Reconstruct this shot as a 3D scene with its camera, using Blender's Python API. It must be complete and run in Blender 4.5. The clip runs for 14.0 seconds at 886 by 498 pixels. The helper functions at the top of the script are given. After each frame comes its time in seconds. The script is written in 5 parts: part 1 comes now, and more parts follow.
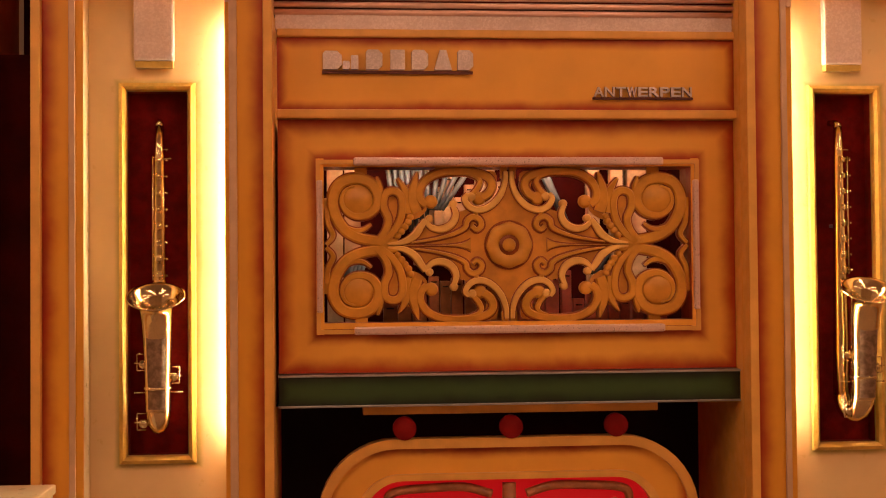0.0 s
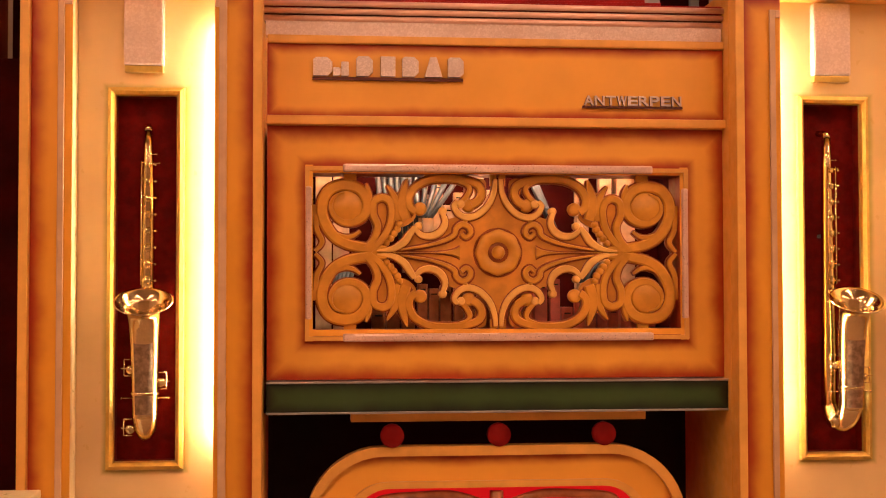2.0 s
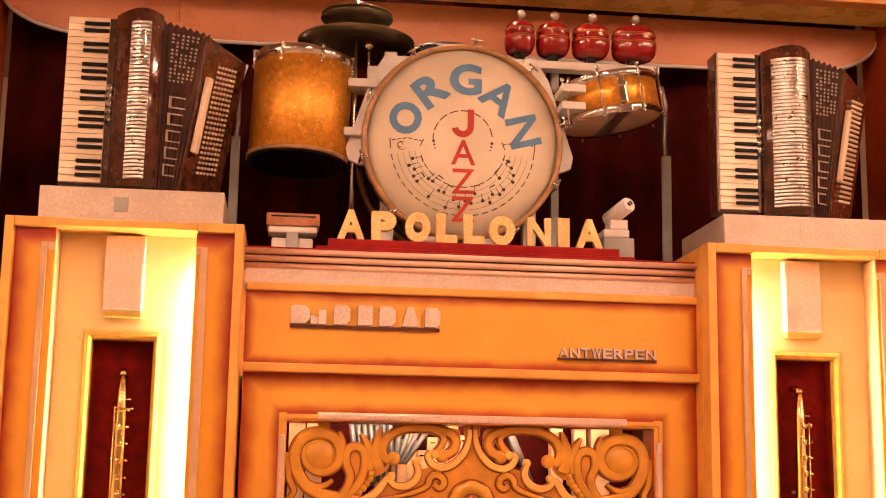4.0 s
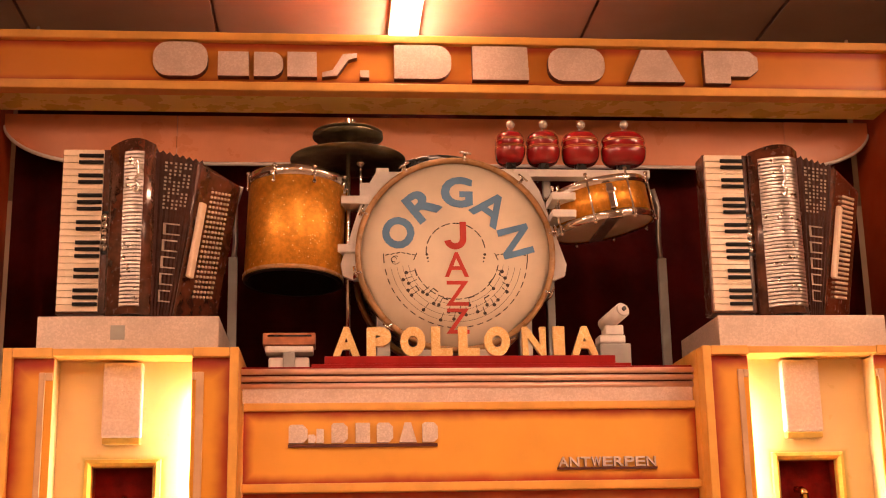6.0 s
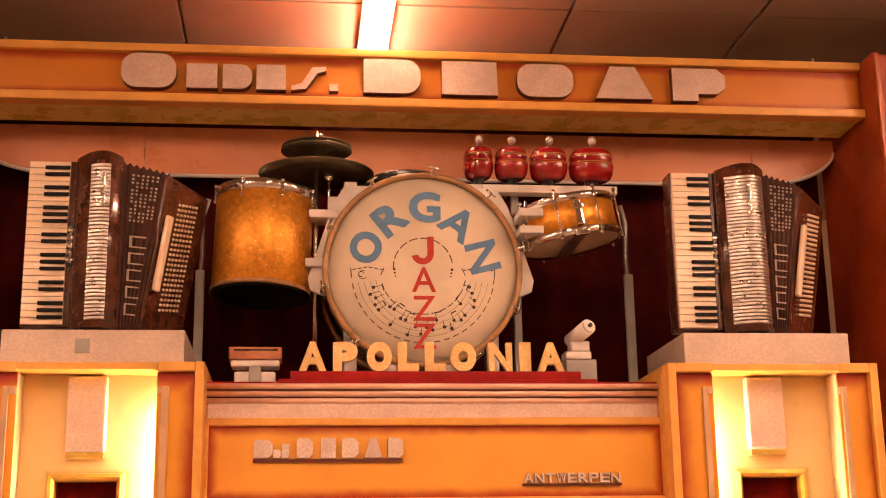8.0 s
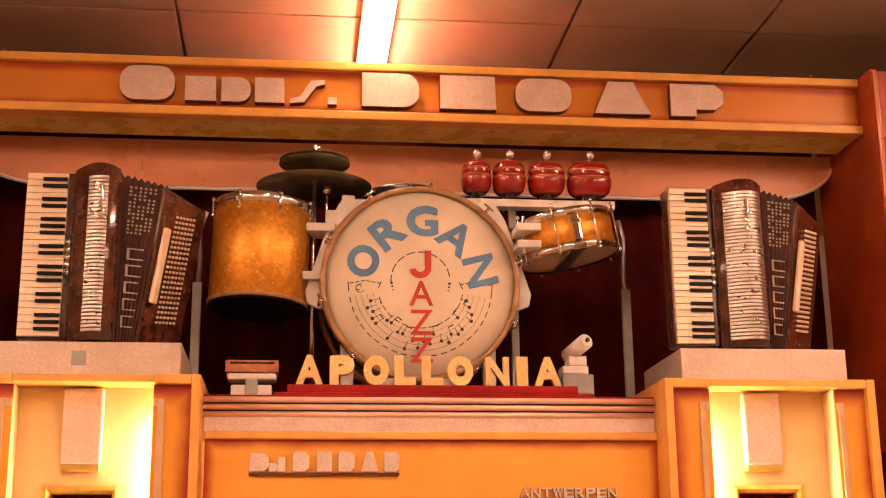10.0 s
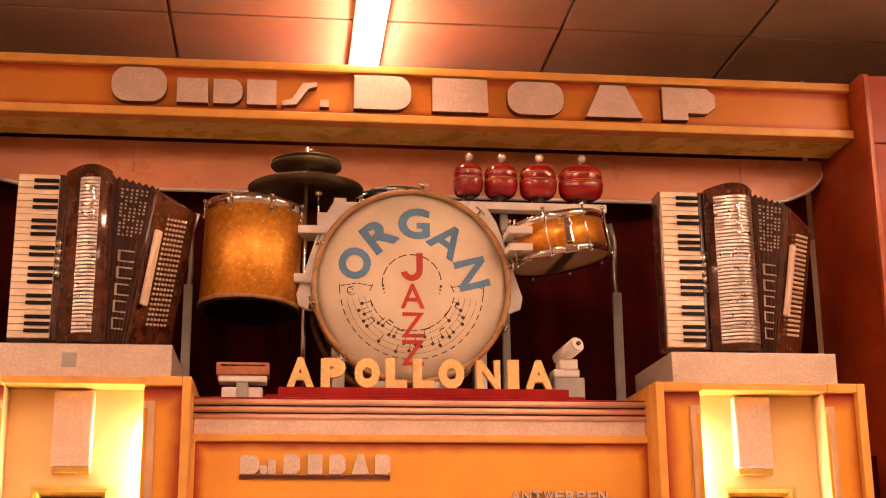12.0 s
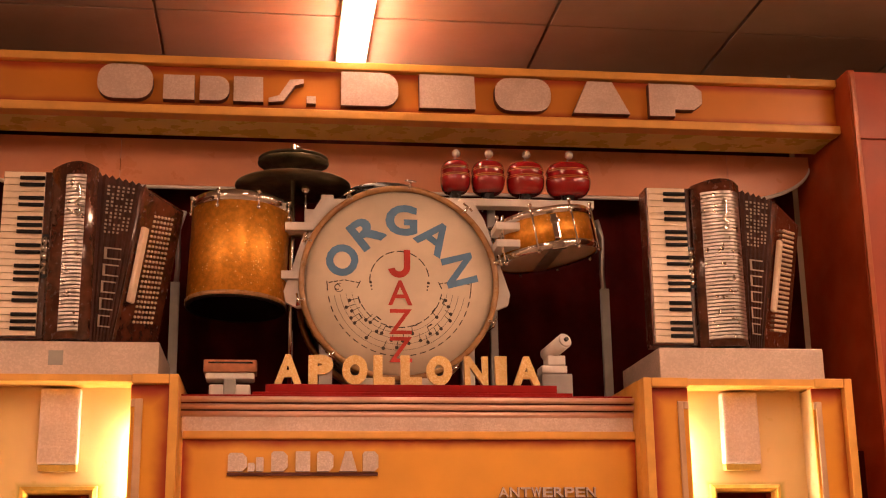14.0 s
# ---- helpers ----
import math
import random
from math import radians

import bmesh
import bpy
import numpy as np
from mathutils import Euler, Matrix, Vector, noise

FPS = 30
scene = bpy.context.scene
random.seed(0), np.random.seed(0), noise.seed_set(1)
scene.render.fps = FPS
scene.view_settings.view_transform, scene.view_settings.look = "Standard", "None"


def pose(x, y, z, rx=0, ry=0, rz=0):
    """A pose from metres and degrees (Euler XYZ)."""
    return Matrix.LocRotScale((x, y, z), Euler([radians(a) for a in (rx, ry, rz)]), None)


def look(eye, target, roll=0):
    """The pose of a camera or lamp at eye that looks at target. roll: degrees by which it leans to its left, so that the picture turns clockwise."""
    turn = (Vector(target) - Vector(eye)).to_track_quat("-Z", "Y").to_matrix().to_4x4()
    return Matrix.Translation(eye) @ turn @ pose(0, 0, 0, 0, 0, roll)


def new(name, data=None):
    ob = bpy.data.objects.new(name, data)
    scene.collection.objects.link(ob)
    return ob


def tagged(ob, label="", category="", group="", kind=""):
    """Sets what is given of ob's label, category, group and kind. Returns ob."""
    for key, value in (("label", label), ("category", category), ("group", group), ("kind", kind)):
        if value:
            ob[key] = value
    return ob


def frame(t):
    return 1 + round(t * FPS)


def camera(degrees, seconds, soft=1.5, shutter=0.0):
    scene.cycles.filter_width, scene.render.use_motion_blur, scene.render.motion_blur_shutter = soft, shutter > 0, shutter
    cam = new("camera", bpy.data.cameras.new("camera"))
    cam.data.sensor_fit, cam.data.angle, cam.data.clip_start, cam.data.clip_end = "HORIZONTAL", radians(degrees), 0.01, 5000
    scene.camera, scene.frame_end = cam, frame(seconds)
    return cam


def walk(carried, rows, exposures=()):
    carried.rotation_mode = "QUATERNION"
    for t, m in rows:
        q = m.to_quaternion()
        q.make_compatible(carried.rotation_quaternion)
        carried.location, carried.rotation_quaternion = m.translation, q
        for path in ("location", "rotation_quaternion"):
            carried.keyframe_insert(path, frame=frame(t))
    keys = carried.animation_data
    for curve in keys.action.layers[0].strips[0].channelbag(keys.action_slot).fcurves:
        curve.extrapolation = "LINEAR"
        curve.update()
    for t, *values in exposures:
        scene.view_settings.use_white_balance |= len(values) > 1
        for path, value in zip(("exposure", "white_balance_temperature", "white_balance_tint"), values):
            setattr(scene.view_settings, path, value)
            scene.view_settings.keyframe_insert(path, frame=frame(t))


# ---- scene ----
cam = camera(37.0, 14.0, soft=1.1)
PATH = [
    (0, (-0.51, -3.698, 1.447), (-0.338, -1.706, 1.497), -0.5),
    (0.5, (-0.52, -3.692, 1.433), (-0.325, -1.703, 1.496), 0.1),
    (1, (-0.519, -3.694, 1.438), (-0.338, -1.703, 1.499), 0.1),
    (1.5, (-0.533, -3.69, 1.458), (-0.339, -1.7, 1.509), 0.1),
    (2, (-0.522, -3.693, 1.43), (-0.327, -1.704, 1.5), -0.1),
    (2.5, (-0.522, -3.693, 1.434), (-0.326, -1.704, 1.5), 0.1),
    (3, (-0.526, -3.695, 1.466), (-0.324, -1.706, 1.509), 0.1),
    (3.3, (-0.534, -3.704, 1.506), (-0.313, -1.718, 1.623), 0.7),
    (3.5, (-0.538, -3.703, 1.533), (-0.291, -1.729, 1.735), 0.8),
    (4, (-0.526, -3.72, 1.596), (-0.3, -1.764, 1.951), 1.0),
    (4.2, (-0.518, -3.729, 1.621), (-0.296, -1.779, 2.006), 1.0),
    (6.3, (-0.404, -3.785, 1.67), (-0.236, -1.854, 2.16), -1.2),
    (6.5, (-0.407, -3.792, 1.688), (-0.232, -1.858, 2.167), -1.0),
    (7, (-0.401, -3.79, 1.698), (-0.215, -1.854, 2.163), -0.8),
    (7.5, (-0.403, -3.786, 1.682), (-0.203, -1.856, 2.167), -0.8),
    (8, (-0.399, -3.786, 1.684), (-0.185, -1.86, 2.179), -0.9),
    (10.5, (-0.401, -3.783, 1.684), (-0.183, -1.864, 2.203), -0.6),
    (11, (-0.401, -3.782, 1.683), (-0.182, -1.864, 2.205), -0.6),
    (11.5, (-0.403, -3.783, 1.686), (-0.174, -1.867, 2.211), -0.6),
    (12, (-0.399, -3.785, 1.687), (-0.169, -1.867, 2.205), -0.5),
    (12.5, (-0.393, -3.782, 1.68), (-0.169, -1.865, 2.203), -0.4),
    (13, (-0.363, -3.793, 1.701), (-0.156, -1.871, 2.215), -0.6),
    (13.5, (-0.398, -3.782, 1.692), (-0.146, -1.866, 2.207), -1.0),
    (14, (-0.397, -3.781, 1.683), (-0.149, -1.865, 2.198), -0.8),
]
# exposure follows the camera's own automatic gain
EXPOSURES = [(0.0, -0.68), (0.5, -0.58), (1.5, -0.5), (2.0, -0.1), (2.4, 0.12), (3.0, 0.32), (3.5, 0.52), (4.0, 0.5), (6.3, 0.3), (8.0, 0.34), (10.5, 0.46), (12.0, 0.36), (13.0, 0.15), (14.0, -0.11)]
walk(cam, [(t, look(e, g, r)) for t, e, g, r in PATH], EXPOSURES)

# ---- world and light ----
world = bpy.data.worlds.new("hall_air")
scene.world = world
world.use_nodes = True
bg = world.node_tree.nodes["Background"]
bg.inputs["Color"].default_value = (1.0, 0.62, 0.4, 1)
bg.inputs["Strength"].default_value = 0.01
TUBE_COLOUR = (1.0, 0.56, 0.355)
PILLAR_COLOUR = (1.0, 0.87, 0.64)
HALL_POWER = 68.0
PILLAR_POWER = 108.0


# ---- materials ----
def nodes_of(name):
    m = bpy.data.materials.new(name)
    m.use_nodes = True
    nt = m.node_tree
    return m, nt, nt.nodes["Principled BSDF"]


def noise_node(nt, scale, detail=4, rough=0.55, vec=None):
    n = nt.nodes.new("ShaderNodeTexNoise")
    n.inputs["Scale"].default_value = scale
    n.inputs["Detail"].default_value = detail
    n.inputs["Roughness"].default_value = rough
    if vec is None:
        vec = nt.nodes.new("ShaderNodeNewGeometry").outputs["Position"]
    nt.links.new(vec, n.inputs["Vector"])
    return n.outputs["Fac"]


def ramp(nt, fac, lo, hi, a=0.0, b=1.0):
    n = nt.nodes.new("ShaderNodeMapRange")
    n.interpolation_type = "SMOOTHSTEP"
    for k, v in zip(("From Min", "From Max", "To Min", "To Max"), (lo, hi, a, b)):
        n.inputs[k].default_value = v
    nt.links.new(fac, n.inputs["Value"])
    return n.outputs["Result"]


def mix(nt, fac, a, b):
    n = nt.nodes.new("ShaderNodeMix")
    n.data_type = "RGBA"
    nt.links.new(fac, n.inputs["Factor"])
    for sock, v in ((n.inputs["A"], a), (n.inputs["B"], b)):
        if isinstance(v, tuple):
            sock.default_value = (*v, 1)
        else:
            nt.links.new(v, sock)
    return n.outputs["Result"]


def calc(nt, op, a, b=None):
    n = nt.nodes.new("ShaderNodeMath")
    n.operation = op
    for sock, v in zip(n.inputs, (a, b)):
        if v is None:
            continue
        if isinstance(v, (int, float)):
            sock.default_value = v
        else:
            nt.links.new(v, sock)
    return n.outputs[0]


def bump(nt, bsdf, fac, strength=0.2, distance=0.002):
    n = nt.nodes.new("ShaderNodeBump")
    n.inputs["Strength"].default_value = strength
    n.inputs["Distance"].default_value = distance
    nt.links.new(fac, n.inputs["Height"])
    nt.links.new(n.outputs["Normal"], bsdf.inputs["Normal"])


def plain(name, colour, rough=0.5, metal=0.0, vary=0.12, scale=14.0, grain=260.0, relief=0.08, coat=0.0):
    """Paint or metal with broad mottling and a fine grain."""
    m, nt, b = nodes_of(name)
    dark = tuple(c * (1 - vary) for c in colour)
    light = tuple(min(1, c * (1 + vary)) for c in colour)
    broad = ramp(nt, noise_node(nt, scale, 5), 0.32, 0.7)
    fine = noise_node(nt, grain, 3)
    nt.links.new(mix(nt, broad, dark, light), b.inputs["Base Color"])
    nt.links.new(ramp(nt, noise_node(nt, scale * 2.3, 4), 0.3, 0.75, max(0.02, rough - 0.08), min(1, rough + 0.1)), b.inputs["Roughness"])
    b.inputs["Metallic"].default_value = metal
    b.inputs["Coat Weight"].default_value = coat
    b.inputs["Coat Roughness"].default_value = 0.12
    bump(nt, b, fine, relief)
    return m


def sprayed(name, colour, border, cx, cz, hx, hz, width, mirror=False, rough=0.38, hole=None):
    """Lacquer with the burnt-orange border that the builder sprayed along the edges of each panel."""
    m, nt, b = nodes_of(name)
    pos = nt.nodes.new("ShaderNodeNewGeometry").outputs["Position"]
    sep = nt.nodes.new("ShaderNodeSeparateXYZ")
    nt.links.new(pos, sep.inputs[0])
    x = calc(nt, "ABSOLUTE", sep.outputs["X"]) if mirror else sep.outputs["X"]
    dx = calc(nt, "SUBTRACT", hx, calc(nt, "ABSOLUTE", calc(nt, "SUBTRACT", x, cx)))
    dz = calc(nt, "SUBTRACT", hz, calc(nt, "ABSOLUTE", calc(nt, "SUBTRACT", sep.outputs["Z"], cz)))
    near = calc(nt, "MINIMUM", dx, dz)
    if hole:
        # a second sprayed band round an opening: half width, half height, band
        ox = calc(nt, "SUBTRACT", calc(nt, "ABSOLUTE", calc(nt, "SUBTRACT", x, cx)), hole[0])
        oz = calc(nt, "SUBTRACT", calc(nt, "ABSOLUTE", calc(nt, "SUBTRACT", sep.outputs["Z"], cz)), hole[1])
        near = calc(nt, "MINIMUM", near, calc(nt, "MULTIPLY", calc(nt, "MAXIMUM", ox, oz), width / hole[2]))
    wob = calc(nt, "MULTIPLY", calc(nt, "SUBTRACT", noise_node(nt, 9, 3), 0.5), width * 0.7)
    mask = ramp(nt, calc(nt, "ADD", near, wob), width * 0.05, width)
    dark = tuple(c * 0.9 for c in colour)
    col = mix(nt, mask, border, mix(nt, ramp(nt, noise_node(nt, 5, 4), 0.3, 0.72), dark, colour))
    nt.links.new(col, b.inputs["Base Color"])
    nt.links.new(ramp(nt, noise_node(nt, 24, 4), 0.3, 0.75, rough - 0.08, rough + 0.12), b.inputs["Roughness"])
    bump(nt, b, noise_node(nt, 180, 3), 0.06)
    return m


def speckled(name, a, b_col, rough=0.42, metal=0.4, scale=170.0, flake=0.5, relief=0.5):
    """Coarse flecked finish: crinkle paint or glitter laminate."""
    m, nt, b = nodes_of(name)
    v = nt.nodes.new("ShaderNodeTexVoronoi")
    v.inputs["Scale"].default_value = scale
    nt.links.new(nt.nodes.new("ShaderNodeNewGeometry").outputs["Position"], v.inputs["Vector"])
    sep = nt.nodes.new("ShaderNodeSeparateColor")
    nt.links.new(v.outputs["Color"], sep.inputs[0])
    worn = ramp(nt, noise_node(nt, 11, 5), 0.35, 0.75)
    base = mix(nt, ramp(nt, sep.outputs[0], 0.25, 0.95), a, b_col)
    dull = tuple(c * 0.8 for c in a)
    nt.links.new(mix(nt, calc(nt, "MULTIPLY", worn, 0.5), base, dull), b.inputs["Base Color"])
    nt.links.new(ramp(nt, sep.outputs[1], 1 - flake, 1.0, rough, rough * 0.8), b.inputs["Roughness"])
    b.inputs["Metallic"].default_value = metal
    bump(nt, b, sep.outputs[2], relief, 0.0015)
    return m


def flaked(name, base, flake):
    """Clear laminate over metal flakes turned at random; the glint of a few is put into the colour."""
    m, nt, b = nodes_of(name)
    v = nt.nodes.new("ShaderNodeTexVoronoi")
    v.inputs["Scale"].default_value = 150.0
    nt.links.new(nt.nodes.new("ShaderNodeNewGeometry").outputs["Position"], v.inputs["Vector"])
    sep = nt.nodes.new("ShaderNodeSeparateColor")
    nt.links.new(v.outputs["Color"], sep.inputs[0])
    core = ramp(nt, v.outputs["Distance"], 0.25, 0.5, 1.0, 0.0)
    pick = calc(nt, "MULTIPLY", ramp(nt, sep.outputs[0], 0.9, 0.97), core)
    ground = mix(nt, ramp(nt, noise_node(nt, 60, 5), 0.3, 0.7), tuple(c * 0.82 for c in base), tuple(c * 1.15 for c in base))
    nt.links.new(mix(nt, pick, ground, flake), b.inputs["Base Color"])
    b.inputs["Roughness"].default_value = 0.42
    b.inputs["Metallic"].default_value = 0.7
    bump(nt, b, calc(nt, "MULTIPLY", sep.outputs[1], core), 0.3, 0.001)
    return m


def glowing(name, colour, strength):
    m, nt, b = nodes_of(name)
    b.inputs["Base Color"].default_value = (0.8, 0.8, 0.8, 1)
    b.inputs["Emission Color"].default_value = (*colour, 1)
    b.inputs["Emission Strength"].default_value = strength
    return m


ORANGE, BURNT = (0.85, 0.405, 0.055), (0.36, 0.032, 0.002)
M_ORANGE = plain("orange_lacquer", ORANGE, 0.38, vary=0.07, relief=0.04)
M_BURNT = plain("burnt_orange_lacquer", (0.40, 0.085, 0.012), 0.42, vary=0.12)
# airbrushed contour shading of the scrollwork, carried by a darker flank colour
M_FLANK = plain("scroll_flank_shading", (0.27, 0.06, 0.007), 0.45, vary=0.15, scale=30)
M_RIM = plain("pale_orange_edging", (0.74, 0.38, 0.08), 0.4, vary=0.08)
M_CREST = plain("scroll_orange_paint", (0.62, 0.285, 0.03), 0.42, vary=0.12, scale=18)
M_CREAM = plain("cream_lacquer", (0.74, 0.55, 0.30), 0.35, vary=0.05, relief=0.03)
M_GREEN = sprayed("green_lacquer", (0.035, 0.075, 0.02), (0.005, 0.012, 0.004), 0, 1.147, 0.65, 0.043, 0.04)
M_BLACK = plain("black_lacquer", (0.008, 0.007, 0.007), 0.3, vary=0.3)
M_DARKCLOTH = plain("maroon_cloth", (0.05, 0.0025, 0.002), 0.9, vary=0.35, scale=6, relief=0.3)
M_VELVET = plain("maroon_velvet", (0.14, 0.005, 0.003), 0.85, vary=0.3, scale=20, relief=0.2)
M_GOLD = plain("gold_leaf_frame", (0.62, 0.40, 0.09), 0.36, 0.55, vary=0.12, scale=30, relief=0.02)
M_BRASS = plain("silvered_brass", (0.72, 0.54, 0.28), 0.15, 1.0, vary=0.06, scale=26, relief=0.004)
M_ENGRAVED = plain("engraved_silver", (0.34, 0.23, 0.15), 0.42, 0.9, vary=0.3, scale=60, grain=320, relief=0.25)
M_CHROME = plain("chrome", (0.78, 0.76, 0.74), 0.1, 1.0, vary=0.05, relief=0.003)
M_STEEL = plain("brushed_steel", (0.42, 0.42, 0.42), 0.38, 0.9, vary=0.12)
M_GRILLEBAR = plain("tarnished_grille_metal", (0.44, 0.39, 0.35), 0.34, 0.95, vary=0.12, scale=20, relief=0.0)
M_GREYPAINT = plain("grey_paint", (0.33, 0.33, 0.31), 0.5, vary=0.1)
M_PINKSPECK = speckled("pink_silver_crinkle", (0.71, 0.54, 0.46), (0.80, 0.64, 0.56), 0.36, 0.25, 200, 0.3, 1.0)
M_STONE = speckled("grey_granite_paint", (0.60, 0.48, 0.40), (0.69, 0.56, 0.48), 0.38, 0.25, 200, 0.3, 1.0)
M_COPPER = speckled("copper_crinkle", (0.74, 0.50, 0.41), (0.82, 0.60, 0.50), 0.34, 0.35, 420, 0.25, 0.12)
M_BEAD = plain("copper_bead_lacquer", (0.80, 0.52, 0.42), 0.46, 0.5, vary=0.06, relief=0.01)
M_HOOK = plain("pale_pink_strip_paint", (0.56, 0.35, 0.20), 0.4, vary=0.08)
M_BALL = plain("satin_nickel", (0.62, 0.60, 0.57), 0.32, 0.55, vary=0.06)
M_SPARKLE = flaked("gold_sparkle_laminate", (0.72, 0.32, 0.04), (0.96, 0.66, 0.22))
M_GLITTER = speckled("gold_glitter", (0.82, 0.53, 0.19), (0.96, 0.74, 0.38), 0.4, 0.1, 330, 0.5, 0.5)
M_LEATHERWHITE = plain("calfskin_drumhead", (0.72, 0.62, 0.48), 0.55, vary=0.1, scale=5, relief=0.1)
M_HOOP = plain("tan_wood_hoop", (0.36, 0.20, 0.08), 0.32, vary=0.2, scale=20)
M_BLUE = plain("blue_sign_paint", (0.10, 0.24, 0.45), 0.55, vary=0.1)
M_RED = plain("red_sign_paint", (0.50, 0.035, 0.02), 0.55, vary=0.12)
M_INK = plain("black_ink", (0.05, 0.036, 0.028), 0.6)
M_REDGLOSS = plain("red_gloss_lacquer", (0.30, 0.008, 0.010), 0.16, vary=0.12, coat=0.6)
M_REDDULL = plain("red_satin_lacquer", (0.30, 0.010, 0.010), 0.5, vary=0.15)
M_GOLDLINE = plain("gold_pinstripe", (0.60, 0.30, 0.08), 0.4, 0.4)
M_IVORY = plain("ivory_celluloid", (0.76, 0.61, 0.45), 0.22, vary=0.05, relief=0.02)
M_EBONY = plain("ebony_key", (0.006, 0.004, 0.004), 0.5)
M_PEARL = plain("brown_pearloid", (0.085, 0.028, 0.016), 0.2, vary=0.4, scale=22, coat=0.4)
M_BELLOWS = plain("black_bellows_cloth", (0.05, 0.013, 0.007), 0.8, vary=0.3)
M_WHITEMARK = plain("silver_lettering", (0.34, 0.26, 0.20), 0.45, vary=0.2)
M_LETTER = speckled("worn_silver_letter", (0.68, 0.54, 0.46), (0.82, 0.68, 0.60), 0.36, 0.15, 300, 0.2, 0.25)
# dark red of letter edges and underlines, with shadow put into the colour
M_SHADOWRED = plain("dark_red_edges_and_shade", (0.10, 0.018, 0.008), 0.45, vary=0.2)
M_BRONZE = plain("dark_cymbal_bronze", (0.24, 0.22, 0.15), 0.36, 0.8, vary=0.3, scale=18)
M_WHITEWOOD = plain("grey_white_wood", (0.68, 0.64, 0.60), 0.5, vary=0.08)
M_BROWNWOOD = plain("red_brown_wood", (0.40, 0.14, 0.055), 0.4, vary=0.2, scale=30)
M_PALEWOOD = plain("pale_pipe_wood", (0.64, 0.42, 0.25), 0.5, vary=0.16, scale=25)
M_REDWOOD = plain("red_pipe_wood", (0.64, 0.17, 0.12), 0.45, vary=0.18, scale=25)
M_TIN = plain("tin_pipe_metal", (0.09, 0.11, 0.125), 0.5, 0.3, vary=0.12)
M_SALMON = plain("salmon_valance_paint", (0.70, 0.29, 0.15), 0.34, vary=0.08, scale=4)
M_SOFFIT = plain("olive_soffit_paint", (0.80, 0.72, 0.19), 0.3, vary=0.04, scale=5)
M_REDPOST = plain("red_brown_case_lacquer", (0.34, 0.048, 0.007), 0.5, vary=0.15, scale=4)
M_TILE = plain("ceiling_board", (0.36, 0.285, 0.22), 0.85, vary=0.06, scale=3, grain=120, relief=0.2)
M_WALL = plain("hall_wall_plaster", (0.60, 0.48, 0.36), 0.85, vary=0.1, scale=2)
M_FLOOR = plain("hall_floor_vinyl", (0.35, 0.265, 0.195), 0.5, vary=0.15, scale=5, relief=0.3)
M_LAMP = glowing("hall_tube_glow", TUBE_COLOUR, HALL_POWER)
M_PTUBE = glowing("pillar_tube_glow", PILLAR_COLOUR, PILLAR_POWER)
M_REDGLOW = glowing("red_lit_glass", (1.0, 0.004, 0.01), 0.55)
M_REDGLOW.node_tree.nodes["Principled BSDF"].inputs["Base Color"].default_value = (0.2, 0.004, 0.004, 1)
M_NICHE = sprayed("niche_cream_lacquer", (0.78, 0.55, 0.26), (0.42, 0.33, 0.08), 0.977, 1.478, 0.27, 0.83, 0.04, True, 0.35, hole=(0.102, 0.518, 0.022))


# matt cloth, wood and flat paint that scarcely mirror
for dull in (M_REDDULL, M_EBONY, M_DARKCLOTH, M_VELVET):
    dull.node_tree.nodes["Principled BSDF"].inputs["Specular IOR Level"].default_value = 0.15


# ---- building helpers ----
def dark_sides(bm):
    """Gives the edges of a raised letter a dark red paint that also holds their shadow."""
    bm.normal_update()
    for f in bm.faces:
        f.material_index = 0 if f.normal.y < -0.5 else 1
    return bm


ORIGIN = {}


def thing(name, at, label, category, group="", kind=""):
    e = new(name)
    e.location = at
    e.empty_display_size = 0.1
    ORIGIN[e] = Vector(at)
    return tagged(e, label, category, group, kind)


def part(name, bm, material, parent=None, label="", smooth=False):
    """Links a bmesh drawn in world coordinates as one mesh under a thing or part."""
    o = ORIGIN.get(parent, Vector((0, 0, 0)))
    bmesh.ops.translate(bm, verts=bm.verts, vec=-o)
    me = bpy.data.meshes.new(name)
    bm.to_mesh(me)
    bm.free()
    for m in (material if isinstance(material, (list, tuple)) else [material]):
        me.materials.append(m)
    if smooth:
        me.polygons.foreach_set("use_smooth", [True] * len(me.polygons))
    ob = new(name, me)
    if parent is not None:
        ob.parent = parent
        ORIGIN[ob] = o
    if label:
        ob["label"] = label
    return ob


def B():
    return bmesh.new()


def box(bm, x0, x1, y0, y1, z0, z1, bevel=0.0, m=None, mat=0):
    vs = [bm.verts.new((x, y, z)) for x in (x0, x1) for y in (y0, y1) for z in (z0, z1)]
    fs = [bm.faces.new([vs[i] for i in q]) for q in ((0, 1, 3, 2), (4, 6, 7, 5), (0, 4, 5, 1), (2, 3, 7, 6), (0, 2, 6, 4), (1, 5, 7, 3))]
    for f in fs:
        f.material_index = mat
    if bevel:
        es = {e for f in fs for e in f.edges}
        r = bmesh.ops.bevel(bm, geom=list(es), offset=bevel, segments=2, affect="EDGES", profile=0.6)
        vs = list({v for v in vs if v.is_valid} | {v for f in r["faces"] for v in f.verts})
    if m is not None:
        bmesh.ops.transform(bm, matrix=m, verts=vs)
    return bm


